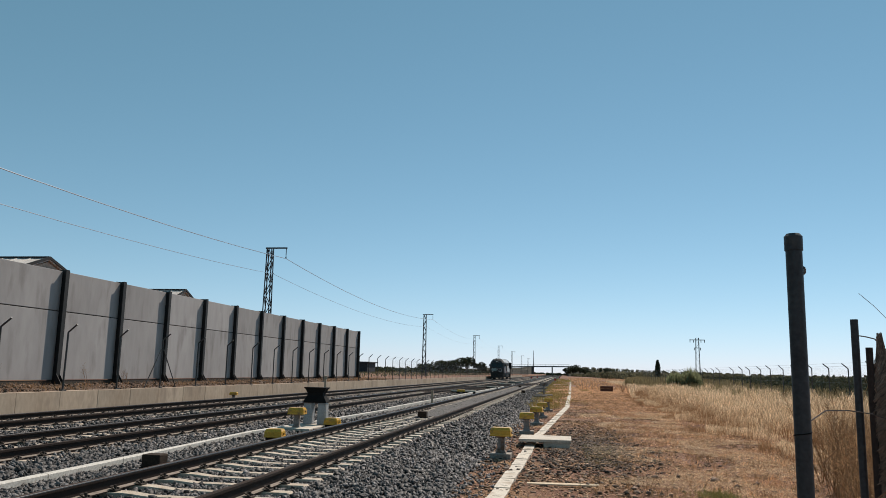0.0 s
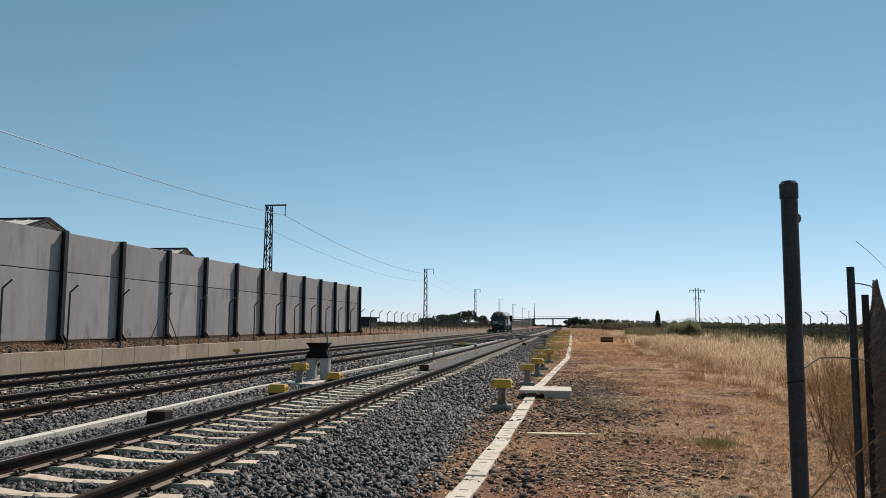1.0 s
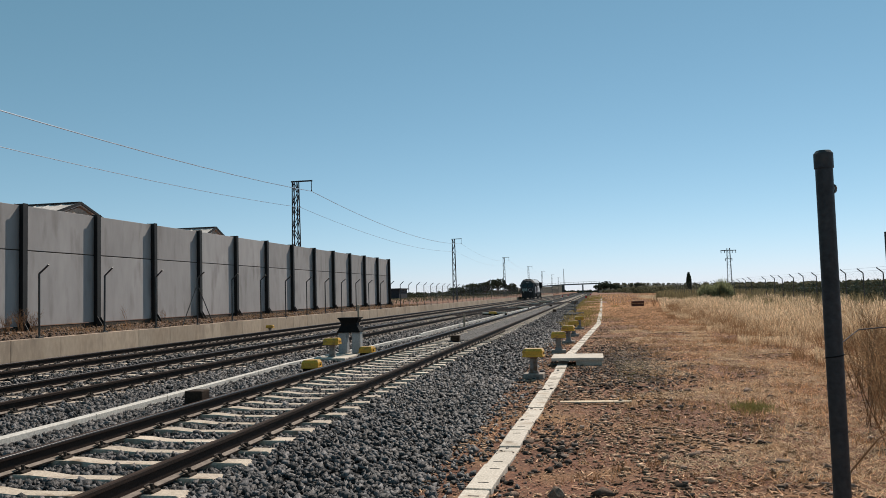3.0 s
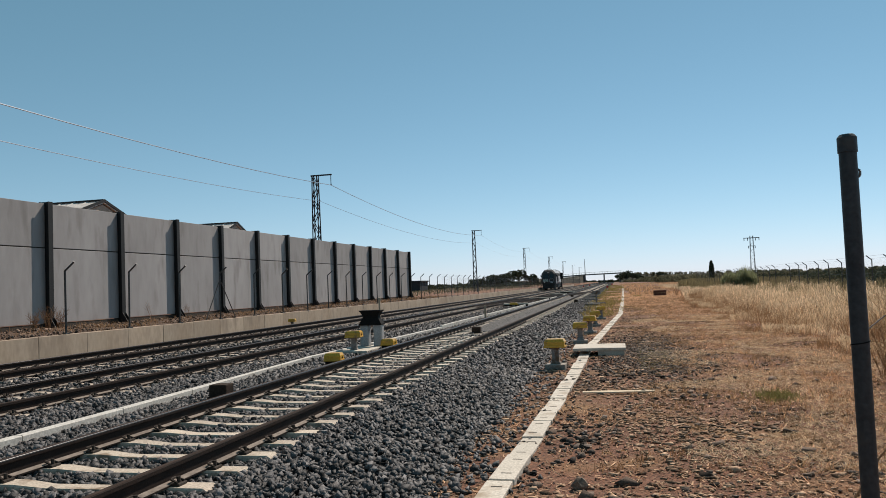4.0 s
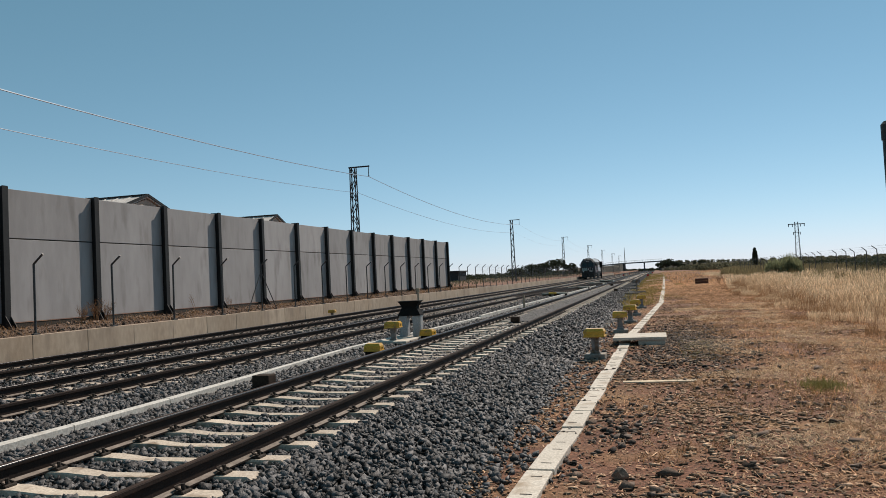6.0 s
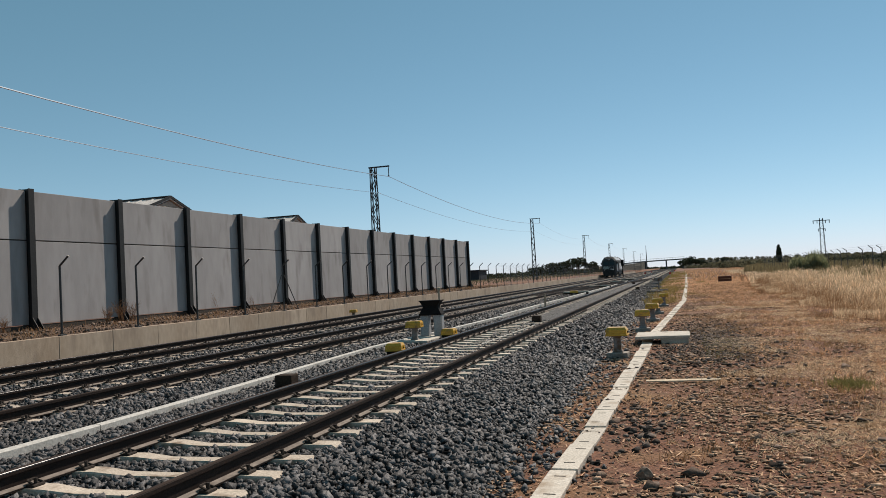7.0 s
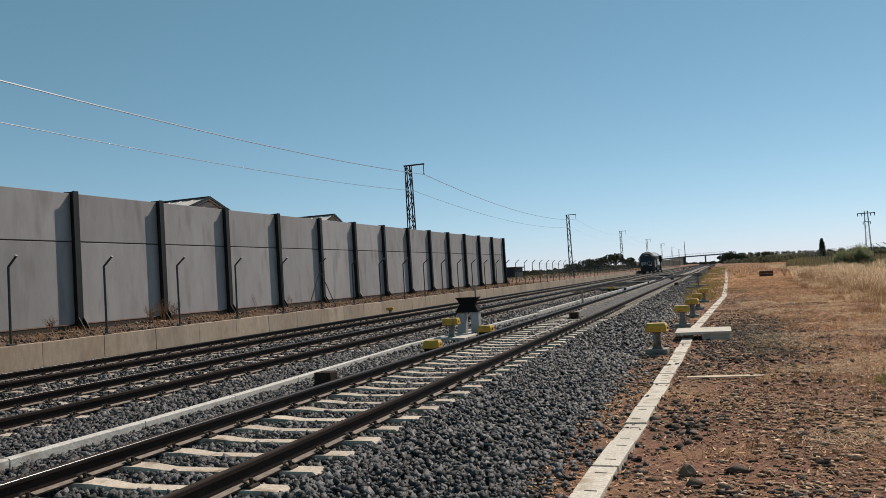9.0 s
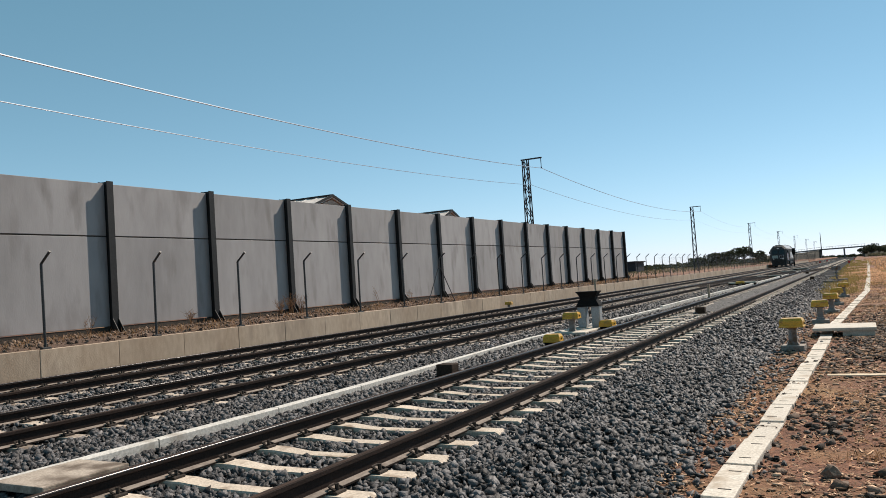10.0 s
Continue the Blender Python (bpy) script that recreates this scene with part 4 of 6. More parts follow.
sx_, sy_ = sx_[keep], sy_[keep]
blades("short_dry_grass", M_TRODDEN, sx_, sy_, ground_height(sx_, sy_) + 0.006, rng.uniform(0.008, 0.034, len(sx_)) * np.interp(sy_, [30, 80], [1, 1.6]), rng.uniform(0.004, 0.009, len(sx_)) * np.interp(sy_, [4, 50, 110], [1, 3, 8]), 5.0, "short trodden straw over the earth", lying=True)
n = 190000
sx_, sy_ = rng.uniform(0.6, 6.5, n), 4.0 + 34 * rng.uniform(0, 1, n) ** 1.6
pat = 1.4 * np.array([noise.noise((a * 0.55, b * 0.4, 31.0)) for a, b in zip(sx_, sy_)]) + np.interp(sx_, [0.6, 2.0, 3.2], [-0.25, 0.08, 0.26])
keep = pat > rng.uniform(0.02, 0.18, n)
sx_, sy_ = sx_[keep], sy_[keep]
blades("straw_litter", M_STRAW, sx_, sy_, ground_height(sx_, sy_) + 0.01, rng.uniform(0.006, 0.035, len(sx_)), rng.uniform(0.004, 0.008, len(sx_)) * np.interp(sy_, [4, 38], [1, 2.2]), 4.0, "patches of bleached straw lying on the earth", lying=True)
M_GREENWEED = material("green_weed", (0.18, 0.165, 0.05), (0.29, 0.25, 0.09), 0.85, coarse=2, fine=9, bump=0, island=0.35, trans=0.3)
def tufts(name, mat, n, per, x0, x1, y1, seed, lean, label):
    """Low clumps of dead grass, a few stalks each, gathered in patches."""
    tx, ty = rng.uniform(x0, x1, n), 7.5 + (y1 - 7.5) * rng.uniform(0, 1, n) ** 1.5
    p = np.array([noise.noise((a * 0.4, b * 0.3, seed)) for a, b in zip(tx, ty)]) + np.interp(tx, [-1.0, 1.2, 3.0], [-0.3, 0.0, 0.3])
    keep = p > rng.uniform(-0.15, 0.3, n)
    tx, ty = tx[keep], ty[keep]
    size = rng.uniform(0.4, 1.3, len(tx)) * np.interp(ty, [8, 60], [0.8, 1.05])
    bx, by, bs = np.repeat(tx, per), np.repeat(ty, per), np.repeat(size, per)
    m = len(bx)
    bx, by = bx + rng.normal(0, 0.06, m) * bs, by + rng.normal(0, 0.06, m) * bs
    blades(name, mat, bx, by, ground_height(bx, by), rng.uniform(0.02, 0.11, m) * bs, rng.uniform(0.006, 0.013, m) * bs, lean, label)


tufts("bleached_tufts", M_TRODDEN, 2400, 12, 1.4, 5.8, 60, 23.0, 0.9, "low tufts of bleached dead grass on the earth")
tufts("dry_tufts", M_BRUSH, 3600, 14, -0.6, 5.5, 75, 41.0, 1.1, "low tufts of tan dead grass on the earth")
tufts("dead_tufts", M_DRYWEED, 1000, 14, -0.8, 5.0, 70, 47.0, 1.2, "low dark brown tufts of dead weeds on the earth")
n = 900
ax_, ay_ = 2.2 + rng.normal(0, 0.14, n), 12.1 + rng.normal(0, 0.26, n)
blades("green_tuft", M_GREENWEED, ax_, ay_, ground_height(ax_, ay_), rng.uniform(0.03, 0.11, n), rng.uniform(0.006, 0.012, n), 0.9, "small green weed tuft on the dry earth", "weeds")
n = 900
ax_, ay_ = 0.1 + rng.normal(0, 0.5, n), 18.0 + rng.normal(0, 1.3, n)
ax_ = np.where(ax_ < 0.4, 0.4 + rng.uniform(0, 0.8, n), ax_)
blades("green_tuft", M_GREENWEED, ax_, ay_, ground_height(ax_, ay_), rng.uniform(0.02, 0.06, n), rng.uniform(0.006, 0.012, n), 0.9, "sparse green weeds among stones", "weeds")
n = 20000
ax_, ay_ = rng.uniform(-19.0, -15.9, n), rng.uniform(5, 75, n)
keep = np.array([noise.noise((a * 0.8, b * 0.5, 5.0)) for a, b in zip(ax_, ay_)]) > -0.05
ax_, ay_ = ax_[keep], ay_[keep]
blades("bank_weeds", M_DRYWEED, ax_, ay_, ground_height(ax_, ay_), 0.03 + 0.20 * rng.uniform(0, 1, len(ax_)) ** 4, rng.uniform(0.008, 0.016, len(ax_)), 0.7, "brown dead weeds on the bank under the barrier", "weeds")


M_BANK = material("rubbly_bank_soil", (0.036, 0.021, 0.0145), (0.118, 0.070, 0.046), 0.95, coarse=2.2, fine=24, bump=1.0, bump_scale=30, mix=0.75, deep=2.2, dirt=(0.21, 0.135, 0.08), dirt_at=0.64, dirt_scale=1.5)
tagged(part("bank", sheet(np.arange(-19.0, -15.8, 0.15), np.arange(-22, 80, 0.25), lambda x, y: ground_height(x, y) + 0.03 + 0.05 * lumps(x, y, 1.7), "bank", M_BANK), M_BANK), "rubbly brown bank under the noise barrier", "bank", kind="structure")
n = 7000
ax_, ay_ = rng.uniform(-75, -20.5, n), rng.uniform(74, 260, n)
blades("wasteland_weeds", M_SCRUB, ax_, ay_, 0 * ax_ + 0.95, rng.uniform(0.1, 0.4, n), rng.uniform(0.05, 0.12, n), 0.6, "dull brown weeds on the land behind the fence", "weeds")


n = 16000
ax_, ay_ = rng.uniform(-18.6, -15.9, n), 3 + 72 * rng.uniform(0, 1, n) ** 1.2
keep = np.array([noise.noise((a * 0.6, b * 0.35, 15.0)) for a, b in zip(ax_, ay_)]) > rng.uniform(-0.1, 0.25, n)
ax_, ay_ = ax_[keep], ay_[keep]
blades("bank_straw", M_BRUSH, ax_, ay_, ground_height(ax_, ay_) + 0.03, 0.03 + 0.13 * rng.uniform(0, 1, len(ax_)) ** 2, rng.uniform(0.008, 0.018, len(ax_)), 1.2, "matted tan dead grass on the bank under the barrier")


def dead_stems(x, y, z, h, n, label):
    s = Shape()
    for _ in range(n):
        a, l = random.uniform(0, 6.3), random.uniform(0.5, 1.0) * h
        tip = Vector((x + math.cos(a) * l * 0.4, y + math.sin(a) * l * 0.4, z + l))
        root = Vector((x + random.uniform(-0.08, 0.08), y + random.uniform(-0.08, 0.08), z - 0.02))
        mid = root.lerp(tip, 0.5) + Vector((random.uniform(-0.05, 0.05), random.uniform(-0.05, 0.05), 0.06))
        s.chain([root, mid, tip], 0.006, 4, 0.35)
        for _k in range(5):
            p = mid.lerp(tip, random.uniform(0, 0.9))
            s.chain([p, p + Vector((random.uniform(-0.16, 0.16), random.uniform(-0.16, 0.16), random.uniform(0.05, 0.22)))], 0.0035, 3, 0.4)
    return solid("dead_shrub", s, M_DRYWEED, label, "shrub", "dead shrubs")


for x, y, z, h, n in ((3.3, 10.6, 0, 1.95, 5), (4.1, 11.2, 0, 1.9, 6), (-18.3, 21.9, 0.95, 0.75, 26), (-18.5, 22.7, 0.95, 0.6, 22), (-18.2, 21.2, 0.95, 0.5, 20), (-18.6, 17.4, 0.93, 0.4, 16), (-17.2, 26.1, 0.95, 1.15, 3), (-17.8, 13.2, 0.95, 0.5, 6), (-18.4, 30.5, 0.95, 0.5, 6), (4.0, 12.6, 0, 1.5, 12), (4.5, 13.4, 0, 1.4, 12), (4.3, 14.2, 0, 1.6, 12), (4.9, 14.6, 0, 1.3, 12), (5.3, 15.5, 0, 1.5, 12), (5.0, 13.0, 0, 1.5, 12), (1.9, 4.9, 0, 1.7, 3), (2.05, 5.3, 0, 1.5, 3), (5.6, 16.6, 0, 1.4, 12), (5.7, 79.5, 0, 1.1, 16), (6.2, 79.0, 0, 0.9, 12), (5.9, 80.5, 0, 1.0, 12)):
    dead_stems(x, y, z, h, n, "leafless brown dead shrub standing in dry grass")


def leaf_cloud(blobs, per, size, flat=0.8):
    """Small leaf cards filling uneven lumps; gaps stay between."""
    v, f = [], []
    for cx, cy, cz, r in blobs:
        n = int(per * r * r)
        d = rng.normal(size=(n, 3))
        d /= np.linalg.norm(d, axis=1)[:, None]
        p = np.array((cx, cy, cz)) + d * (r * rng.uniform(0.35, 1.0, n) ** 0.6)[:, None] * (1, 1, flat)
        a, b = rng.normal(size=(n, 3)), rng.normal(size=(n, 3))
        a /= np.linalg.norm(a, axis=1)[:, None]
        b = np.cross(a, b)
        b /= np.linalg.norm(b, axis=1)[:, None]
        s = size * rng.uniform(0.5, 1.3, n)[:, None]
        q = np.stack([p - a * s, p + b * s * 0.6, p + a * s, p - b * s * 0.6], 1).reshape(-1, 3)
        k = sum(len(m) for m in v)
        v.append(q)
        f.append(np.arange(k, k + 4 * n).reshape(-1, 4))
    return np.concatenate(v), np.concatenate(f)


def tree(x, y, h, w, seed, label, group="far trees"):
    r = random.Random(seed)
    t = thing("tree", x, y, 0.0 if x > -16 else 0.9, label, "tree", group)
    tr = Shape().chain([(0, 0, -0.2), (0.1, 0, h * 0.25), (0.0, 0.1, h * 0.55)], h * 0.035, 7, 0.5)
    part("trunk", tr, M_BARK, t)
    limbs, blobs = Shape(), []
    for k in range(9):
        a, u = k * 2.4 + r.uniform(-0.4, 0.4), r.uniform(0.35, 1.0)
        e = (math.cos(a) * w * 0.36 * u, math.sin(a) * w * 0.36 * u, h * r.uniform(0.45, 0.86))
        limbs.chain([(0, 0, h * 0.3), (e[0] * 0.5, e[1] * 0.5, (h * 0.3 + e[2]) / 2), e], h * 0.014, 5, 0.4)
        blobs.append((*e, w * r.uniform(0.15, 0.27)))
    part("limbs", limbs, M_BARK, t)
    v, f = leaf_cloud(blobs, 170 / (w * w) * 16, w * 0.05)
    part("crown", raw_mesh("crown", v, f, M_LEAF), M_LEAF, t)
    return t


for k, (x, y, h, w) in enumerate(((-31, 250, 5.4, 6.5), (-36, 255, 4.3, 7), (-28.5, 262, 4.3, 5), (-42, 270, 3.9, 8), (-28.5, 275, 3.2, 4), (-24.5, 275, 3.5, 4), (-47, 262, 3.0, 7), (7, 556, 8.6, 9), (11, 552, 8.0, 8), (16, 560, 4.8, 7), (2, 560, 6.0, 7), (30, 575, 7.6, 4))):
    tree(x, y, h, w, k, "dark green bushy tree on the horizon")
cyp = thing("cypress_tree", 39, 337, 0, "slim dark cypress standing alone in the field", "tree")
part("trunk", Shape().tube((0, 0, -0.3), (0, 0, 3), 0.3, 0.2), M_BARK, cyp)
v, f = leaf_cloud([(0.10 * math.sin(k * 2), 0.10 * math.cos(k * 3), 1.2 + 0.52 * k, 1.12 * math.sin(0.75 + 2.1 * k / 13) ** 0.7) for k in range(14)], 420, 0.22, 1.1)
part("crown", raw_mesh("crown", v, f, M_LEAF), M_LEAF, cyp)


def leafy_shrub(x, y, r, h, n, label):
    """A dry shrub of arching twigs set with small curled leaves."""
    t = thing("shrub", x, y, 0, label, "shrub", "dry shrubs by the broken fence")
    tw, v = Shape(), []
    for _ in range(n):
        a, l = random.uniform(0, 6.283), h * random.uniform(0.45, 1.0)
        p0 = Vector((random.uniform(-0.1, 0.1), random.uniform(-0.1, 0.1), -0.02))
        p2 = Vector((math.cos(a) * r * random.uniform(0.3, 1), math.sin(a) * r * random.uniform(0.3, 1), l))
        p1 = p0.lerp(p2, 0.55) + Vector((random.uniform(-0.3, 0.3) * r, random.uniform(-0.3, 0.3) * r, 0.14 * h))
        tw.chain([p0, p0.lerp(p1, 0.5) + Vector((random.uniform(-0.1, 0.1) * r, 0, 0.03 * h)), p1, p2], 0.0028, 4, 0.35)
        for _k in range(34):
            u = random.uniform(0.15, 1.0)
            p = (p0.lerp(p1, u * 2) if u < 0.5 else p1.lerp(p2, u * 2 - 1)) + Vector([random.gauss(0, 0.03) for _i in range(3)])
            d, w = Vector([random.gauss(0, 1) for _i in range(3)]).normalized(), Vector([random.gauss(0, 1) for _i in range(3)])
            w = d.cross(w).normalized() * 0.006
            d *= random.uniform(0.010, 0.022)
            v += [p - d, p + w, p + d, p - w]
    part("branching", tw, M_DRYWEED, t)
    part("foliage", raw_mesh("foliage", np.array([tuple(q) for q in v]), np.arange(len(v)).reshape(-1, 4), M_BRUSH), M_BRUSH, t)


for x, y, r, h, n in ((1.66, 3.85, 0.28, 1.2, 80), (1.95, 4.2, 0.4, 1.35, 90), (1.53, 3.8, 0.2, 0.75, 50), (3.3, 9.4, 0.8, 1.15, 45), (3.8, 10.6, 0.9, 1.35, 60), (4.4, 11.8, 0.9, 1.4, 60)):
    leafy_shrub(x, y, r, h, n, "reddish-brown dry shrub with small curled leaves")


def broom(x, y, r, h, n, label):
    """An upright bush of many thin rising twigs, fanned out from its base."""
    t = thing("bush", x, y, 0, label, "bush", "bushes")
    st = Shape()
    for k in range(9):
        st.chain([(math.cos(k) * r * 0.2, math.sin(k) * r * 0.2, -0.1), (math.cos(k) * r * 0.35, math.sin(k) * r * 0.35, h * 0.3), (math.cos(k) * r * 0.5, math.sin(k) * r * 0.5, h * 0.6)], 0.025, 5, 0.4)
    part("stems", st, M_BARK, t)
    a, q = rng.uniform(0, 2 * np.pi, n), np.sqrt(rng.uniform(0, 1, n))
    c, s_ = np.cos(a), np.sin(a)
    hh = h * (1 - 0.35 * q ** 2) * rng.uniform(0.55, 1.08, n) * (1 + 0.12 * np.sin(3 * a + x))
    b = np.stack([c * q * r * 0.45, s_ * q * r * 0.45, 0.05 * h + 0 * a], -1)
    top = np.stack([c * q * r, s_ * q * r, hh], -1) + rng.normal(0, 0.07, (n, 3))
    mid = b * 0.45 + top * 0.55
    w = rng.uniform(0, 2 * np.pi, n)
    u = np.stack([np.cos(w), np.sin(w), 0 * w], -1) * rng.uniform(0.010, 0.024, n)[:, None]
    v = np.stack([b - u, b + u, mid + u, mid - u, top + u * 0.4, top - u * 0.4], 1).reshape(-1, 3)
    k = np.arange(n)[:, None] * 6
    f = np.concatenate([k + np.array([[0, 1, 2, 3]]), k + np.array([[3, 2, 4, 5]])])
    part("foliage", raw_mesh("foliage", v, f, M_BUSH), M_BUSH, t)


broom(13.0, 84, 1.15, 2.35, 5200, "upright grey-green broom bush in the dry grass")
broom(11.65, 85, 1.0, 2.05, 3600, "smaller grey-green broom bush in the dry grass")

n = 16000
ox, oy = rng.uniform(8.5, 24, n), rng.uniform(32, 125, n)
keep = np.array([noise.noise((a * 0.25, b * 0.12, 4.0)) for a, b in zip(ox, oy)]) + np.interp(ox, [8.5, 13], [-0.35, 0.25]) > 0
ox, oy = ox[keep], oy[keep]
blades("olive_weeds", M_OLIVE, ox, oy, 0 * ox, rng.uniform(0.4, 1.25, len(ox)), rng.uniform(0.03, 0.07, len(ox)), 0.4, "olive-brown tall weeds along the field fence", "weeds")

n = 15000
oy = 120 + 200 * rng.uniform(0, 1, n) ** 1.4
ox = 9 + 0.10 * (oy - 120) + rng.uniform(0, 1, n) ** 1.5 * (14 + 0.1 * oy)
blades("far_olive_weeds", M_OLIVE, ox, oy, 0 * ox, rng.uniform(0.5, 1.5, n), rng.uniform(0.07, 0.16, n), 0.4, "olive-brown weeds in front of the far scrub", "weeds")

by0 = 580.0         # the overpass and its embankments
# low dark scrub on both sides, out to the skyline
def scrub(name, n, x0, x1, y0, y1, h0, h1, size, label, z=0.0, slant=0.0, mat=M_LEAF):
    y = rng.uniform(y0, y1, n)
    x = rng.uniform(x0, x1, n) + (y - y0) * slant
    r = rng.uniform(h0, h1, n)
    v, f = leaf_cloud([(a, b, z + c * 0.55, c * 0.75) for a, b, c in zip(x, y, r)], 19, size * 1.5)
    tagged(part(name, raw_mesh(name, v, f, mat), mat), label, "scrub", kind="stuff")


scrub("field_scrub", 3000, 17, 75, 48, 230, 0.8, 1.95, 0.15, "band of dark green scrub behind the field fence", slant=0.12)
scrub("skyline_scrub", 2300, 15, 320, 300, 520, 1.2, 2.9, 0.32, "dark scrub along the skyline", mat=M_SCRUB)
scrub("line_scrub", 500, -110, -34, 240, 420, 0.5, 1.3, 0.2, "dark scrub behind the railway fence", z=0.9)
scrub("distant_scrub", 300, -160, 20, 690, 860, 0.8, 2.2, 0.6, "distant dark scrub seen under the overpass")
scrub("embankment_scrub", 700, 6, 150, 500, 566, 0.7, 2.0, 0.4, "dark scrub at the foot of the embankment", mat=M_SCRUB)
n = 230
hx, hy = rng.uniform(6, 225, n), rng.uniform(by0 - 4, by0 + 6, n)
hz = 6.4 - 4.6 * ((hx - 3.4) / 226.6) ** 0.55
v, f = leaf_cloud([(a, b, c + 0.5, d) for a, b, c, d in zip(hx, hy, hz, rng.uniform(0.5, 1.7, n))], 46, 0.4)
tagged(part("hilltop_scrub", raw_mesh("hilltop_scrub", v, f, M_SCRUB), M_SCRUB), "dark bushes along the top of the embankment", "scrub", kind="stuff")
scrub("far_scrub", 900, -260, -45, 330, 600, 1.0, 2.4, 0.35, "dark scrub on the far side of the line", z=0.9)

n = 26000
ax_, ay_ = rng.uniform(-2.2, 2.6, n), 38 + 230 * rng.uniform(0, 1, n) ** 1.9
keep = np.array([noise.noise((a * 0.5, b * 0.10, 6.0)) for a, b in zip(ax_, ay_)]) - np.interp(ax_, [-0.6, 0.6, 2.6], [0, 0.25, 0.5]) - np.interp(ay_, [38, 52], [0.4, 0]) > rng.uniform(-0.3, 0.15, n)
ax_, ay_ = ax_[keep], ay_[keep]
M_YELLOWGRASS = material("yellow_green_grass", (0.27, 0.20, 0.065), (0.41, 0.30, 0.115), 0.9, coarse=0.4, fine=4, bump=0, island=0.35, trans=0.3)
blades("yellowing_grass", M_YELLOWGRASS, ax_, ay_, 0 * ax_ - 0.02, rng.uniform(0.05, 0.2, len(ax_)), rng.uniform(0.02, 0.045, len(ax_)) * np.interp(ay_, [40, 250], [1, 3.5]), 1.0, "patch of yellowing short grass beside the line")
n = 3800
qx, qy = -1.72 + rng.normal(0, 0.28, n), 2.5 + 40 * rng.uniform(0, 1, n) ** 1.6
stones("spilled_ballast", M_STONE, qx, qy, np.maximum(ground_height(qx, qy), bed_height(qx)) + 0.008, rng.uniform(0.025, 0.06, n), "ballast spilled over the edge of the bed")

# loose stones on the earth
n = 7000
qx, qy = rng.uniform(-1.9, 4.5, n), 3.2 + 60 * rng.uniform(0, 1, n) ** 2.0
pat = np.array([noise.noise((a * 0.45, b * 0.3, 9.0)) for a, b in zip(qx, qy)]) + np.interp(qx, [-1.9, -1.2, 1.5, 4.5], [0.5, 0.1, 0.05, -0.4])
keep = pat > rng.uniform(-0.3, 0.4, n)
qx, qy = qx[keep], qy[keep]
stones("scattered_stones", M_PEBBLE, qx, qy, ground_height(qx, qy) + 0.006, 0.010 + 0.045 * rng.uniform(0, 1, len(qx)) ** 2.5 * np.interp(qy, [4, 35], [1, 1.6]), "stones and stray ballast on the dry earth", 0.45, 0.3)
M_RUBBLE = material("dark_rubble", (0.05, 0.038, 0.031), (0.165, 0.128, 0.106), 0.85, coarse=6, fine=60, bump=0.5, island=0.9, spec=0.15)
n = 6500
qx, qy = rng.uniform(-1.15, 2.2, n), 3.2 + 14 * rng.uniform(0, 1, n) ** 1.5
pat = 1.5 * np.array([noise.noise((a * 0.9, b * 0.6, 21.0)) for a, b in zip(qx, qy)]) + np.interp(qx, [-1.1, -0.2, 1.0, 2.2], [0.35, 0.0, -0.1, -0.35])
keep = pat > rng.uniform(0.0, 0.5, n)
qx, qy = qx[keep], qy[keep]
stones("stray_ballast", M_RUBBLE, qx, qy, ground_height(qx, qy) + 0.006, 0.012 + 0.065 * rng.uniform(0, 1, len(qx)) ** 2.4, "dark angular stones strewn beside the cable trough", 0.7, 0.5)
n = 4600
qx, qy = 0.6 + rng.normal(0, 0.65, n), 19.5 + rng.normal(0, 2.6, n)
stones("gravel_patch", M_RUBBLE, qx, qy, ground_height(qx, qy) + 0.010, rng.uniform(0.025, 0.06, n), "patch of dark spilled gravel on the earth", 0.6)

M_CLOD = material("earth_clod", (0.085, 0.034, 0.018), (0.23, 0.105, 0.055), 0.95, coarse=3, fine=30, island=0.6)
n = 18000
qx, qy = rng.uniform(-1.9, 6.0, n), 3.2 + 70 * rng.uniform(0, 1, n) ** 2.2
stones("earth_clods", M_CLOD, qx, qy, ground_height(qx, qy), (0.010 + 0.030 * rng.uniform(0, 1, n) ** 2) * np.interp(qy, [4, 40], [1, 1.6]), "crumbled reddish earth clods", 0.45, 0.3)

n = 130
qx, qy = rng.uniform(-0.9, 3.2, n), 3.4 + 16 * rng.uniform(0, 1, n) ** 1.4
stones("broken_rocks", M_PEBBLE, qx, qy, ground_height(qx, qy) + 0.012, 0.05 + 0.07 * rng.uniform(0, 1, n) ** 2, "larger broken stones lying apart on the earth", 0.6, 0.4)
n = 420
stalks = Shape()
for x, y, a, l in zip(rng.uniform(-0.8, 3.6, n), 3.4 + 13 * rng.uniform(0, 1, n) ** 1.4, rng.uniform(0, 6.3, n), rng.uniform(0.05, 0.22, n)):
    g = float(ground_height(np.array([x]), np.array([y]))[0]) + 0.012
    dx, dy, w = math.cos(a) * l, math.sin(a) * l, 0.3 * l * math.sin(a * 7)
    stalks.chain([(x, y, g), (x + dx * 0.5 - dy * 0.2, y + dy * 0.5 + w, g + 0.02 + 0.06 * l), (x + dx, y + dy, g + 0.008)], 0.0035, 4, 0.5)
tagged(part("fallen_stalks", stalks, M_STRAW), "bleached bent stalks lying on the earth", "litter", kind="stuff")

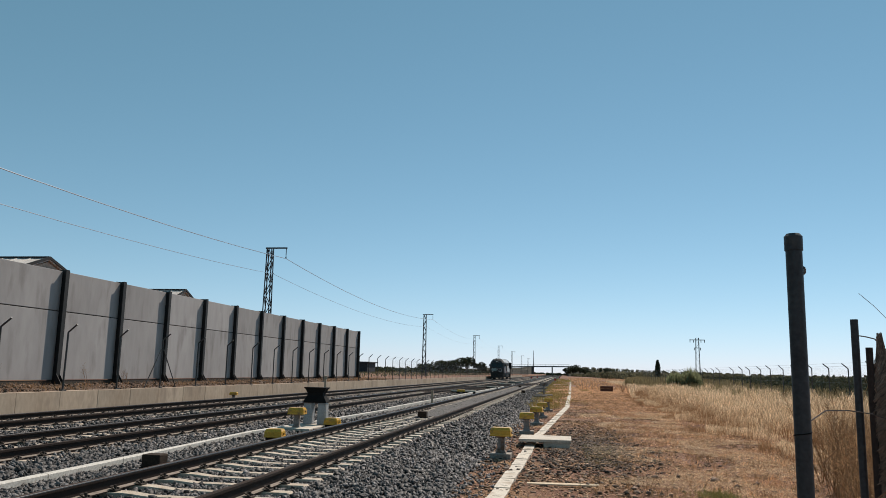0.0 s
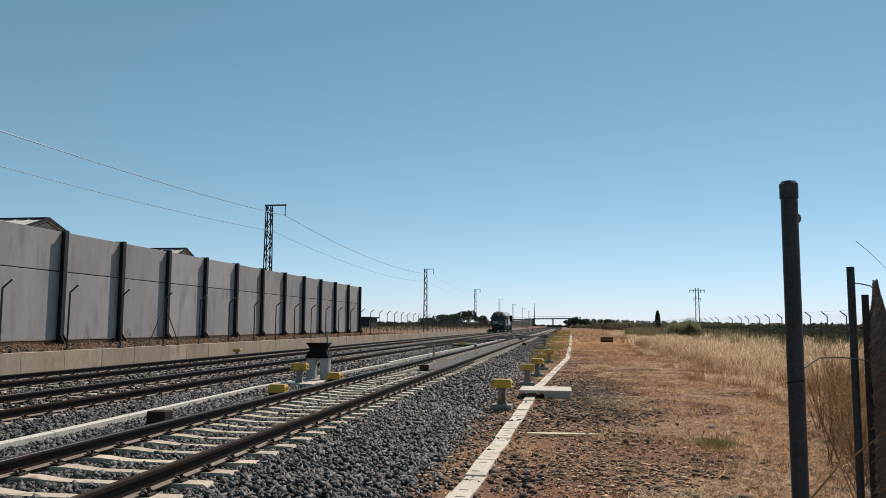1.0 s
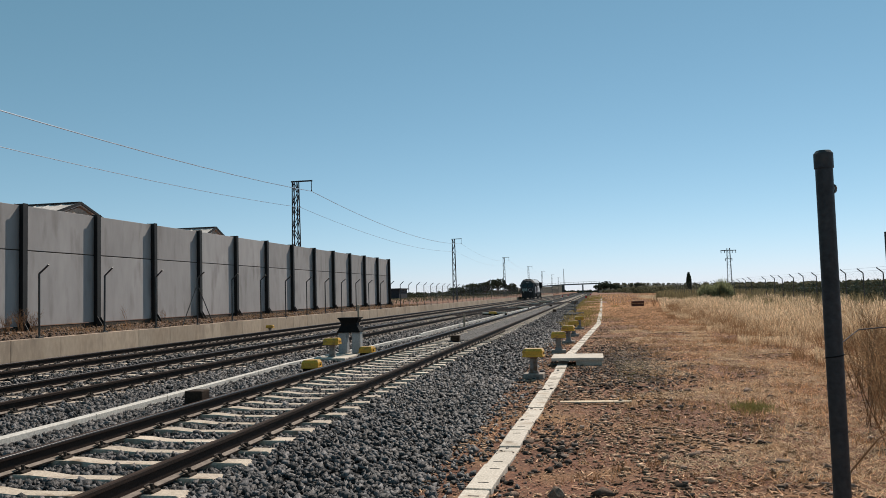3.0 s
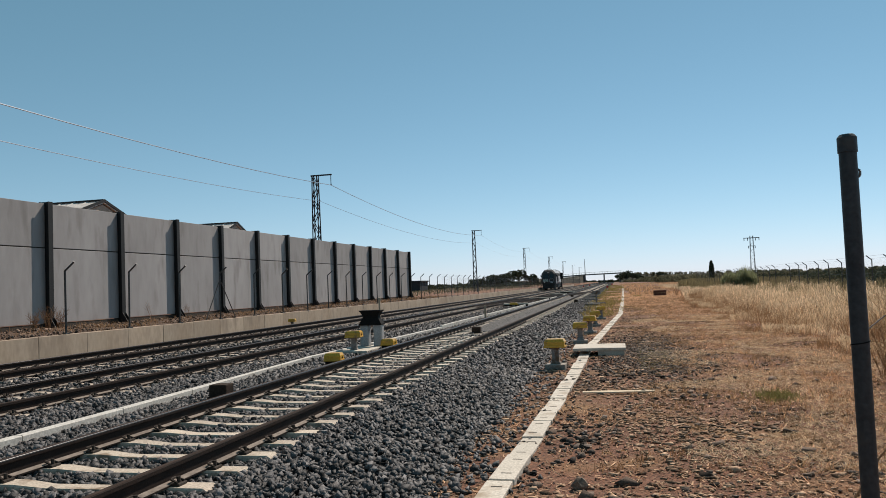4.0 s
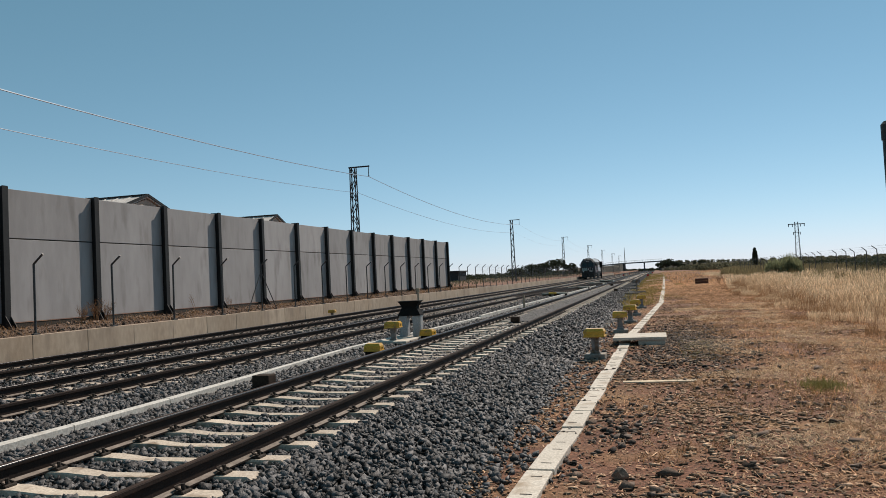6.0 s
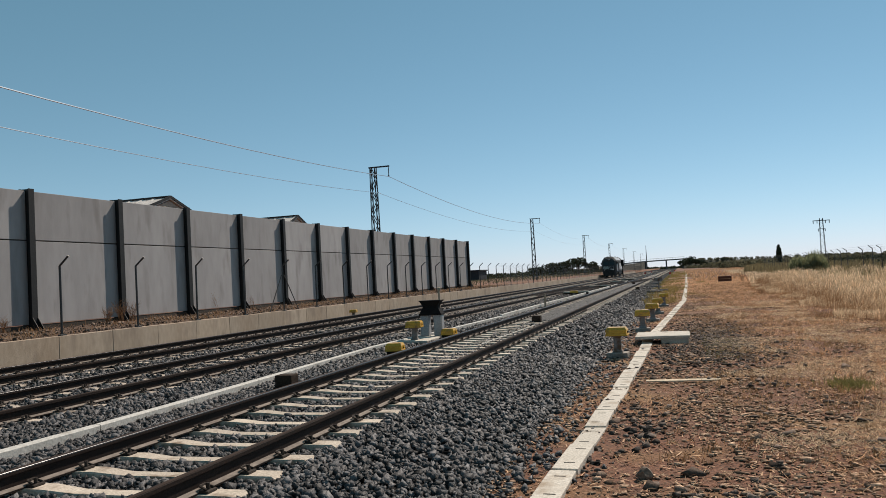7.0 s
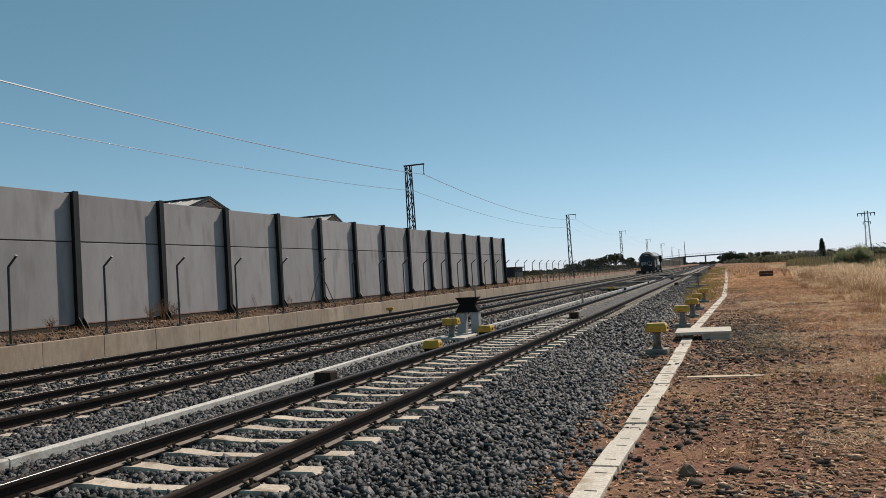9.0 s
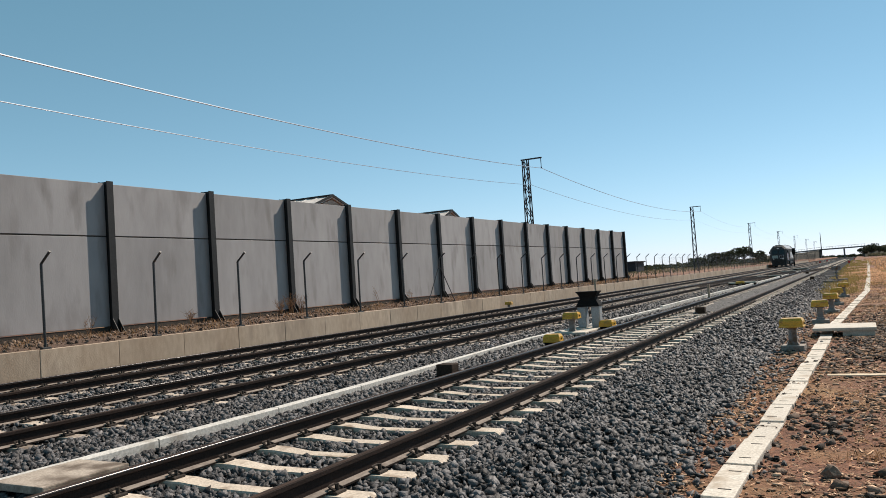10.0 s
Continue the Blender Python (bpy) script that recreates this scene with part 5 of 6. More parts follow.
M_CHIP = material("dead_stalk_litter", (0.22, 0.115, 0.062), (0.52, 0.33, 0.20), 0.95, coarse=2, fine=20, bump=0, island=0.8)
n = 70000
qx, qy = rng.uniform(-1.9, 6.5, n), 3.2 + 60 * rng.uniform(0, 1, n) ** 2.1
blades("ground_litter", M_CHIP, qx, qy, ground_height(qx, qy) + 0.008, rng.uniform(0.005, 0.016, n), rng.uniform(0.006, 0.02, n) * np.interp(qy, [4, 60], [1, 3]), 8.0, "broken stalks and chips over the earth", "litter", lying=True)
n = 5200
qx, qy = rng.uniform(-18.9, -15.95, n), 4 + 66 * rng.uniform(0, 1, n) ** 1.5
stones("bank_stones", M_PEBBLE, qx, qy, ground_height(qx, qy) + 0.05, 0.02 + 0.07 * rng.uniform(0, 1, n) ** 3, "stones and clods on the bank under the barrier")

# the same earth on the near side of the walk
n = 5000
qx, qy = rng.uniform(-1.4, 5.5, n), rng.uniform(-5.5, 3.6, n)
stones("scattered_stones", M_PEBBLE, qx, qy, ground_height(qx, qy) + 0.006, 0.010 + 0.045 * rng.uniform(0, 1, n) ** 2.5, "small stones on the dry earth", 0.45, 0.3)
n = 26000
qx, qy = rng.uniform(-1.4, 6.0, n), rng.uniform(-5.5, 4.2, n)
keep = np.array([noise.noise((a * 0.5, b * 0.4, 2.0)) for a, b in zip(qx, qy)]) > rng.uniform(-0.35, 0.25, n)
qx, qy = qx[keep], qy[keep]
blades("straw_litter", M_TRODDEN, qx, qy, ground_height(qx, qy) + 0.01, rng.uniform(0.006, 0.03, len(qx)), rng.uniform(0.004, 0.008, len(qx)), 4.0, "thin straw lying on the earth", lying=True)

M_FLAKE = material("weathered_debris", (0.13, 0.072, 0.045), (0.46, 0.315, 0.215), 0.95, coarse=7, fine=40, island=0.75, spec=0.1)
n = 60000
qx, qy = rng.uniform(-1.9, 5.2, n), 3.0 + 34 * rng.uniform(0, 1, n) ** 1.7
pat = 0.9 * np.array([noise.noise((a * 0.7, b * 0.45, 12.0)) for a, b in zip(qx, qy)]) + np.interp(qx, [-1.5, 0.8, 2.5], [0.15, 0.1, -0.2])
keep = pat > rng.uniform(-0.3, 0.5, n)
qx, qy = qx[keep], qy[keep]
stones("dry_debris", M_FLAKE, qx, qy, ground_height(qx, qy) + 0.008, 0.013 + 0.05 * rng.uniform(0, 1, len(qx)) ** 2.6 * np.interp(qy, [5, 30], [1, 1.6]), "flaky dry debris and broken clods on the earth", 0.35, 0.2)

# ---- buildings and far things ----
def hangar(x, y, w, l, eave, ridge, label):
    """A gabled shed; its ridge runs along x."""
    t = thing("gabled_shed", x, y, 0.9, label, "shed", "sheds behind the barrier")
    wall = Shape()
    g = [(-w / 2, 0), (w / 2, 0), (w / 2, eave), (0, ridge - 0.1), (-w / 2, eave)]
    wall.loft([[(0, a, b) for a, b in g], [(-l, a, b) for a, b in g]])
    part("wall", wall, M_SHEDWALL, t)
    for sgn in (-1, 1):
        o = 0.5
        sl = (ridge - eave) / (w / 2)
        rings = [[(xx, 0, ridge), (xx, 0, ridge + 0.18), (xx, sgn * (w / 2 + o), eave - o * sl + 0.18), (xx, sgn * (w / 2 + o), eave - o * sl)] for xx in (0.12, -l - 0.6)]
        r = part("roof", Shape().loft(rings), M_ROOF, t)
        ribs = Shape()
        for k in range(int(l / 1.1)):
            ribs.loft([[(0.0 - k * 1.1 + d - 0.2, 0, ridge + 0.18 + e) for d, e in ((0, 0), (0.2, 0), (0.1, 0.06))], [(0.0 - k * 1.1 + d - 0.2, sgn * (w / 2 + o), eave - o * sl + 0.18 + e) for d, e in ((0, 0), (0.2, 0), (0.1, 0.06))]])
        part("rib", ribs, M_ROOF, r)
    for sgn in (-1, 1):
        sl = (ridge - eave) / (w / 2)
        part("verge", Shape().loft([[(xx, 0, ridge + 0.10), (xx, 0, ridge + 0.30), (xx, sgn * (w / 2 + 0.5), eave - 0.5 * sl + 0.30), (xx, sgn * (w / 2 + 0.5), eave - 0.5 * sl + 0.10)] for xx in (0.125, 0.2)]), M_COLUMN, t)
    part("ridge_cap", Shape().box((-l / 2, 0, ridge + 0.24), (l + 0.3, 0.34, 0.10)), M_COLUMN, t)
    part("gutter", Shape().tube((0.6, -w / 2 - 0.5, eave - 0.1), (-l - 0.6, -w / 2 - 0.5, eave - 0.1), 0.09, n=6), M_GALV, t)
    return t


hangar(-37, 50.1, 9.5, 26, 6.45, 8.15, "old gabled shed with a grey fibre-cement roof")
hangar(-37, 70.7, 8.5, 26, 6.15, 8.0, "grey gabled shed behind the noise barrier")
shed = thing("dark_shed", -56, 205, 0.9, "low dark shed beyond the end of the barrier", "shed")
part("wall", Shape().box((0, 0, 1.3), (9, 9, 2.6)), M_LATTICE, shed)
part("roof", Shape().box((0, 0, 2.75), (9.8, 9.8, 0.3)), M_LATTICE, shed)

bridge = thing("road_overpass", 0, by0, -0.75, "concrete road overpass with railings far down the line", "bridge")
part("deck", Shape().add([(-42, 0, 6.2), (-23, 0, 7.0), (4, 0, 7.35), (4, 9, 7.35), (-23, 9, 7.0), (-42, 9, 6.2), (-42, 0, 7.0), (-23, 0, 7.8), (4, 0, 8.15), (4, 9, 8.15), (-23, 9, 7.8), (-42, 9, 7.0)],
     [(0, 1, 4, 5), (1, 2, 3, 4), (6, 11, 10, 7), (7, 10, 9, 8), (0, 6, 7, 1), (1, 7, 8, 2), (5, 4, 10, 11), (4, 3, 9, 10), (2, 8, 9, 3), (0, 5, 11, 6)]), M_BRIDGE, bridge)
for x in (-23, -8.5, 3):
    part("pier", Shape().box((x, 4, 3.4), (0.9, 6, 7.4)), M_BRIDGE, bridge)
rail = part("railing", Shape().chain([(-40, 0.2, 8.2), (-23, 0.2, 9.0), (4, 0.2, 9.35)], 0.07, 5), M_GALV, bridge)
for k in range(24):
    x = -40 + 1.9 * k
    zz = float(np.interp(x, [-42, -23, 4], [7.0, 7.8, 8.15]))
    part("baluster", Shape().tube((x, 0.2, zz), (x, 0.2, zz + 1.2), 0.07, n=4), M_GALV, rail)
for name, xs_, lab in (("embankment", (-150, -23.6, 0.9, 6.1), "long dry earth embankment leading to the overpass, lightened for haze"), ("embankment", (3.4, 230, 6.4, 1.8), "dark embankment beside the overpass")):
    x0, x1, z0, z1 = xs_
    e = Shape()
    rings = []
    for k in range(13):
        u = k / 12
        x, zz = x0 + (x1 - x0) * u, z0 + (z1 - z0) * u ** (1 if x0 < 0 else 0.55) + 0.25 * math.sin(k * 2.2)
        rings.append([(x, by0 - 10, -0.2), (x, by0 - 1, zz), (x, by0 + 10, zz), (x, by0 + 20, -0.2)])
    e.loft(rings)
    solid(name, e, M_EMBANK_HAZED if x0 < 0 else M_EMBANK, lab, "embankment", kind="structure")

pyl = thing("power_pylon", 55, 335, 0, "slim lattice power pylon with a crossarm in the field", "pylon")
for sx in (-1, 1):
    for sy in (-1, 1):
        part("leg", Shape().tube((sx * 0.9, sy * 0.9, 0), (sx * 0.55, sy * 0.55, 17.8), 0.10, n=4), M_LATTICE, pyl)
lat = Shape()
for k in range(14):
    za, zb = 17.8 * k / 14, 17.8 * (k + 1) / 14
    wa, wb = 0.9 - 0.35 * k / 14, 0.9 - 0.35 * (k + 1) / 14
    g = 1 if k % 2 else -1
    lat.tube((-g * wa, -wa, za), (g * wb, -wb, zb), 0.05, n=4).tube((wa, -g * wa, za), (wb, g * wb, zb), 0.05, n=4)
part("lattice", lat, M_LATTICE, pyl)
arm = part("crossarm", Shape().box((0, 0, 16.9), (6.2, 0.25, 0.3)).box((0, 0, 13.6), (2.6, 0.25, 0.2)), M_LATTICE, pyl)
for x, zz in ((-2.9, 16.3), (-1.5, 16.3), (1.5, 16.3), (2.9, 16.3), (-1.25, 13.1), (1.25, 13.1)):
    part("insulator", Shape().tube((x, 0, zz - 0.5), (x, 0, zz + 0.5), 0.14, n=6), M_LATTICE, arm)
mastf = thing("radio_mast", -24.4, 640, 0, "tall thin lattice mast behind the overpass", "mast")
part("shaft", Shape().tube((0, 0, 0), (0, 0, 20.0), 0.6, 0.2, n=4), M_LATTICE, mastf)

# ---- locomotive ----
M_LOCO = material("grey_locomotive_paint", (0.036, 0.035, 0.035), (0.058, 0.057, 0.057), 0.6, spec=0.2, coarse=0.8, fine=14, stretch=(1, 1, 0.4), bump=0.03, dirt=(0.033, 0.03, 0.028), dirt_at=0.64, dirt_scale=1.3)
M_LOCO_ROOF = material("light_grey_roof_paint", (0.34, 0.34, 0.34), (0.44, 0.44, 0.435), 0.45, coarse=0.8, fine=12, bump=0.03, dirt=(0.14, 0.13, 0.12), dirt_at=0.62, dirt_scale=1.5)
M_LOCO_BLACK = material("sooty_underframe", (0.010, 0.010, 0.010), (0.028, 0.025, 0.023), 0.7, coarse=2, fine=20, bump=0.3)
M_GLASS = material("dark_tinted_glass", (0.008, 0.009, 0.011), (0.012, 0.013, 0.016), 0.06, coarse=2, fine=20, bump=0, spec=0.7)
M_SPRAY_WHITE = material("white_spray_paint", (0.62, 0.62, 0.63), (0.74, 0.74, 0.75), 0.5, coarse=3, fine=20, bump=0, dirt=(0.50, 0.36, 0.42), dirt_at=0.66, dirt_scale=2.5)
M_SPRAY_PINK = material("pink_spray_paint", (0.55, 0.22, 0.36), (0.68, 0.36, 0.48), 0.5, coarse=3, fine=20, bump=0)
M_SPRAY_GREEN = material("pale_green_spray_paint", (0.20, 0.28, 0.27), (0.32, 0.40, 0.385), 0.5, coarse=3, fine=20, bump=0, dirt=(0.12, 0.12, 0.12), dirt_at=0.6, dirt_scale=3)
M_SPRAY_DARK = material("black_spray_paint", (0.012, 0.012, 0.014), (0.02, 0.02, 0.024), 0.5, coarse=3, fine=20, bump=0)
M_SPRAY_RED = material("dark_red_paint", (0.26, 0.03, 0.04), (0.36, 0.05, 0.06), 0.5, coarse=3, fine=20, bump=0)

LEN = 20.7
loco = thing("diesel_locomotive", TRACKS[2][1], 160.0, RAIL_Z, "grey diesel locomotive covered in spray-painted letters, on the far track", "locomotive")


def hull(end):
    """Rings of the body from one end inwards; end 0 is the front, 1 the rear."""
    def ring(w, ys, z1, zs, zt, wr):
        yy = [y if end == 0 else LEN - y for y in ys]
        return [(-w, yy[0], 1.22), (w, yy[0], 1.22), (w, yy[1], z1), (w, yy[2], zs), (wr, yy[3], zt), (-wr, yy[3], zt), (-w, yy[2], zs), (-w, yy[1], z1)]
    return [ring(1.16, (0.05, 0.0, 0.42, 0.72), 2.30, 3.30, 3.82, 0.66), ring(1.46, (0.42, 0.42, 0.85, 1.10), 2.30, 3.34, 4.08, 0.84)]


rings = hull(0) + hull(1)[::-1]
part("body", Shape().loft(rings), M_LOCO, loco, smooth=False)


def roof_panel(y0, y1):
    s = Shape()
    s.loft([[(-1.40, y, 3.43), (-0.86, y, 4.07), (0.86, y, 4.07), (1.40, y, 3.43), (1.41, y, 3.46), (0.87, y, 4.10), (-0.87, y, 4.10), (-1.41, y, 3.46)] for y in (y0, y1)])
    return s


for a, b in ((1.2, 4.3), (4.34, 7.55), (7.6, 11.5), (11.54, 15.6), (15.66, 19.5)):
    part("roof_panel", roof_panel(a, b), M_LOCO_ROOF, loco, "light grey sloping roof panel")
part("underframe", Shape().span((-1.36, 0.9, 0.98), (1.36, LEN - 0.9, 1.22)), M_LOCO_BLACK, loco)
for e in (0, 1):
    yy = (lambda y: y) if e == 0 else (lambda y: LEN - y)
    apron = Shape().loft([[(-w, yy(y), 0.26), (w, yy(y), 0.26), (w2, yy(y), 1.225), (-w2, yy(y), 1.225)] for y, w, w2 in ((0.12, 0.86, 1.14), (0.30, 1.12, 1.24), (0.95, 1.25, 1.44))])
    ap = part("apron", apron, M_LOCO_BLACK, loco, "black front apron")
    for sx in (-0.9, 0.9):
        part("buffer", Shape().tube((sx * 0.9, yy(0.14), 1.05), (sx * 0.9, yy(-0.32), 1.05), 0.09, n=12).tube((sx * 0.9, yy(-0.32), 1.05), (sx * 0.9, yy(-0.38), 1.05), 0.22, n=16), M_LOCO_BLACK, ap)
        part("hose", Shape().chain([(sx * 0.35, yy(0.1), 0.95), (sx * 0.36, yy(0.0), 0.8), (sx * 0.34, yy(0.08), 0.6)], 0.03, 6), M_GALV, ap)
    part("coupler", Shape().box((0, yy(-0.05), 1.03), (0.16, 0.4, 0.2), 0.03), M_LOCO_BLACK, ap)
    sgn = -1 if e == 0 else 1
    for x0, x1 in ((-1.04, -0.10), (0.10, 1.04)):
        def at(x, z, out):
            y = (z - 2.30) * 0.42 - out
            return (x, yy(y), z)
        f_ = Shape().loft([[at(x0 - 0.05, 2.38, o), at(x1 + 0.05, 2.38, o), at(x1 + 0.05, 3.24, o), at(x0 - 0.05, 3.24, o)] for o in (-0.02, 0.012)])
        w_ = part("window_frame", f_, M_LOCO_BLACK, loco)
        part("pane", Shape().loft([[at(x0, 2.43, o), at(x1, 2.43, o), at(x1, 3.19, o), at(x0, 3.19, o)] for o in (0.0, 0.018)]), M_GLASS, w_, "dark tinted windscreen")
        part("wiper", Shape().tube(at((x0 + x1) / 2, 2.42, 0.03), at(x0 + 0.25, 3.0, 0.03), 0.012, n=4), M_LOCO_BLACK, w_)
    lamp = part("headlamp_box", Shape().box((0, yy(0.52), 3.52), (0.52, 0.2, 0.2), 0.05), M_LOCO_BLACK, loco)
    for sx in (-0.12, 0.12):
        part("lens", Shape().tube((sx, yy(0.42), 3.52), (sx, yy(0.405), 3.52), 0.075, n=12), M_WIRE, lamp)
    for sx in (-0.85, 0.85):
        l2 = part("marker_lamp", Shape().tube((sx, yy(0.2), 1.5), (sx, yy(-0.03), 1.5), 0.10, n=12), M_LOCO_BLACK, loco)
        part("lens", Shape().tube((sx, yy(-0.03), 1.5), (sx, yy(-0.045), 1.5), 0.07, n=12), M_WIRE, l2)
    for side in (-1, 1):
        X = side * 1.462
        def wall_box(nm, y0, y1, z0, z1, mat, parent, th=0.012, label=""):
            ya, yb = sorted((yy(y0), yy(y1)))
            xa, xb = sorted((X, X + side * th))
            return part(nm, Shape().span((xa, ya, z0), (xb, yb, z1)), mat, parent, label)
        w_ = wall_box("cab_window_frame", 1.05, 1.95, 2.42, 3.22, M_GALV, loco)
        wall_box("pane", 1.12, 1.50, 2.49, 3.15, M_GLASS, w_, 0.018)
        wall_box("pane", 1.54, 1.88, 2.49, 3.15, M_GLASS, w_, 0.018)
        d_ = wall_box("cab_door", 2.25, 3.05, 1.28, 3.28, M_LOCO, loco, 0.022)
        wall_box("door_window", 2.42, 2.88, 2.45, 3.05, M_GLASS, d_, 0.028)
        for yr in (2.14, 3.16):
            part("handrail", Shape().tube((X + side * 0.05, yy(yr), 1.35), (X + side * 0.05, yy(yr), 2.95), 0.022, n=6), M_WIRE, loco)
        m_ = part("mirror", Shape().box((side * 1.60, yy(0.98), 2.85), (0.20, 0.06, 0.42), 0.02), M_LOCO_BLACK, loco)
        for k in range(3):
            part("step", Shape().box((side * 1.36, yy(2.65), 0.45 + 0.28 * k), (0.16, 0.55, 0.03)), M_GALV, loco)
    # bogie with three axles
    cy = 4.35
    for side in (-1, 1):
        fr = Shape().loft([[(side * 1.12 - 0.06, yy(y), z0), (side * 1.12 + 0.06, yy(y), z0), (side * 1.12 + 0.06, yy(y), z1), (side * 1.12 - 0.06, yy(y), z1)] for y, z0, z1 in ((cy - 2.5, 0.62, 0.80), (cy - 1.0, 0.50, 0.92), (cy, 0.58, 0.86), (cy + 1.0, 0.50, 0.92), (cy + 2.5, 0.62, 0.80))])
        bg = part("bogie_frame", fr, M_LOCO_BLACK, loco)
        for ax in (-1.85, 0, 1.85):
            part("wheel", Shape().tube((side * 0.80, yy(cy + ax), 0.51), (side * 0.94, yy(cy + ax), 0.51), 0.51, n=24).tube((side * 0.76, yy(cy + ax), 0.51), (side * 0.80, yy(cy + ax), 0.51), 0.54, n=24), M_CLIP, bg)
            part("axle_box", Shape().box((side * 1.18, yy(cy + ax), 0.52), (0.22, 0.36, 0.34), 0.04), M_LOCO_BLACK, bg)
            for so in (-0.34, 0.34):
                part("spring", Shape().tube((side * 1.16, yy(cy + ax + so), 0.56), (side * 1.16, yy(cy + ax + so), 0.92), 0.09, n=8), M_CLIP, bg)
        part("sandbox", Shape().box((side * 1.22, yy(1.55), 0.78), (0.28, 0.42, 0.5), 0.04), M_GALV, loco)
        part("brake_cylinder", Shape().tube((side * 1.24, yy(cy + 0.8), 0.80), (side * 1.24, yy(cy + 1.25), 0.80), 0.12, n=10), M_PEDESTAL, bg)
tank = part("fuel_tank", Shape().loft([[(-1.2, y, 0.34), (1.2, y, 0.34), (1.38, y, 0.50), (1.38, y, 0.99), (-1.38, y, 0.99), (-1.38, y, 0.50)] for y in (7.6, 13.1)]), M_LOCO_BLACK, loco)
for yk, mt in ((7.9, M_PEDESTAL), (10.2, M_LOCO_BLACK), (12.6, M_PEDESTAL)):
    part("tank_cover", Shape().box((1.40, yk, 0.72), (0.05, 0.5, 0.36), 0.01), mt, tank)

for side in (-1, 1):
    X = side * 1.462
    def flush(nm, y0, y1, z0, z1, mat, th, parent=loco, label=""):
        xa, xb = sorted((X, X + side * th))
        return part(nm, Shape().span((xa, y0, z0), (xb, y1, z1)), mat, parent, label)
    g_ = flush("intake_grille", 4.3, 7.5, 1.78, 3.0, M_LOCO_BLACK, 0.015, loco, "black intake grille")
    for k in range(14):
        flush("slat", 4.34, 7.46, 1.82 + 0.083 * k, 1.86 + 0.083 * k, M_BLACK, 0.03, g_)
    for z0 in (1.85, 2.5):
        for y0 in (15.9, 16.75):
            l_ = flush("louvre", y0, y0 + 0.75, z0, z0 + 0.55, M_LOCO_BLACK, 0.012)
            for k in range(6):
                flush("slat", y0 + 0.03, y0 + 0.72, z0 + 0.03 + 0.088 * k, z0 + 0.075 + 0.088 * k, M_LOCO, 0.03, l_)
    flush("waist_stripe", 7.7, 18.2, 1.50, 1.66, M_SPRAY_WHITE, 0.004, loco, "white painted waist stripe")
    flush("stripe_patch", 6.8, 7.65, 1.40, 1.78, M_SPRAY_RED, 0.004, loco, "dark red painted patch")
    for y0 in (3.6, 7.6, 11.5, 15.6):
        flush("seam", y0, y0 + 0.03, 1.25, 3.30, M_LOCO_BLACK, 0.006)
    flush("service_panel", 9.2, 14.9, 2.95, 3.25, M_LOCO, 0.01)
    r = random.Random(5 + side)

    def scrawl(nm, cy_, cz, w, h, mat, layer, wob=0.18, n=18):
        pts = []
        for k in range(n):
            a = 2 * math.pi * k / n
            q = 1 + wob * math.sin(3 * a + r.uniform(0, 6)) + r.uniform(-0.06, 0.06)
            sq = max(abs(math.cos(a)), abs(math.sin(a))) ** -0.55
            pts.append((cy_ + w / 2 * math.cos(a) * q * sq, cz + h / 2 * math.sin(a) * q * sq))
        o = 0.005 + 0.004 * layer
        return part(nm, Shape().loft([[(X + side * d, a, b) for a, b in pts] for d in (0.001, o)]), mat, loco)
    y = 8.0
    while y < 15.3:
        w = r.uniform(0.62, 0.95)
        h = r.uniform(1.0, 1.2)
        scrawl("letter_outline", y + w / 2, 2.22, w + 0.10, h + 0.12, M_SPRAY_DARK, 1, 0.10)
        scrawl("painted_letter", y + w / 2, 2.22, w, h, M_SPRAY_WHITE, 2, 0.10)
        for _ in range(2):
            scrawl("letter_stroke", y + w * r.uniform(0.3, 0.7), 2.22 + r.uniform(-0.3, 0.3), 0.05, r.uniform(0.35, 0.7), M_SPRAY_DARK, 3, 0.3, 10)
        y += w * 0.92
    scrawl("painted_letter", 15.5, 2.2, 0.5, 1.3, M_SPRAY_RED, 1, 0.2)
    for cy_, cz, w, h in ((2.35, 1.55, 0.9, 0.6), (2.15, 2.05, 0.75, 0.8), (2.75, 2.0, 0.6, 0.7), (3.2, 1.6, 0.55, 0.65), (1.75, 1.75, 0.5, 0.4), (18.4, 1.7, 0.8, 0.9), (18.9, 2.1, 0.6, 0.7)):
        scrawl("bubble_outline", cy_, cz, w + 0.1, h + 0.1, M_SPRAY_PINK, 5, 0.12)
        scrawl("painted_bubble", cy_, cz, w, h, M_SPRAY_WHITE, 6, 0.12)
        scrawl("letter_stroke", cy_ + 0.05, cz, 0.09, h * 0.5, M_SPRAY_DARK, 7, 0.3, 10)

r = random.Random(3)


def front_scrawl(nm, cx, cz, w, h, mat, layer, n=16):
    pts = []
    for k in range(n):
        a = 2 * math.pi * k / n
        q = 1 + 0.12 * math.sin(3 * a + r.uniform(0, 6)) + r.uniform(-0.05, 0.05)
        pts.append((cx + w / 2 * math.cos(a) * q, min(2.29, cz + h / 2 * math.sin(a) * q)))
    return part(nm, Shape().loft([[(a, 0.05 - 0.05 * (b - 1.22) / 1.08 - d, b) for a, b in pts] for d in (0.001, 0.006 + 0.004 * layer)]), mat, loco)


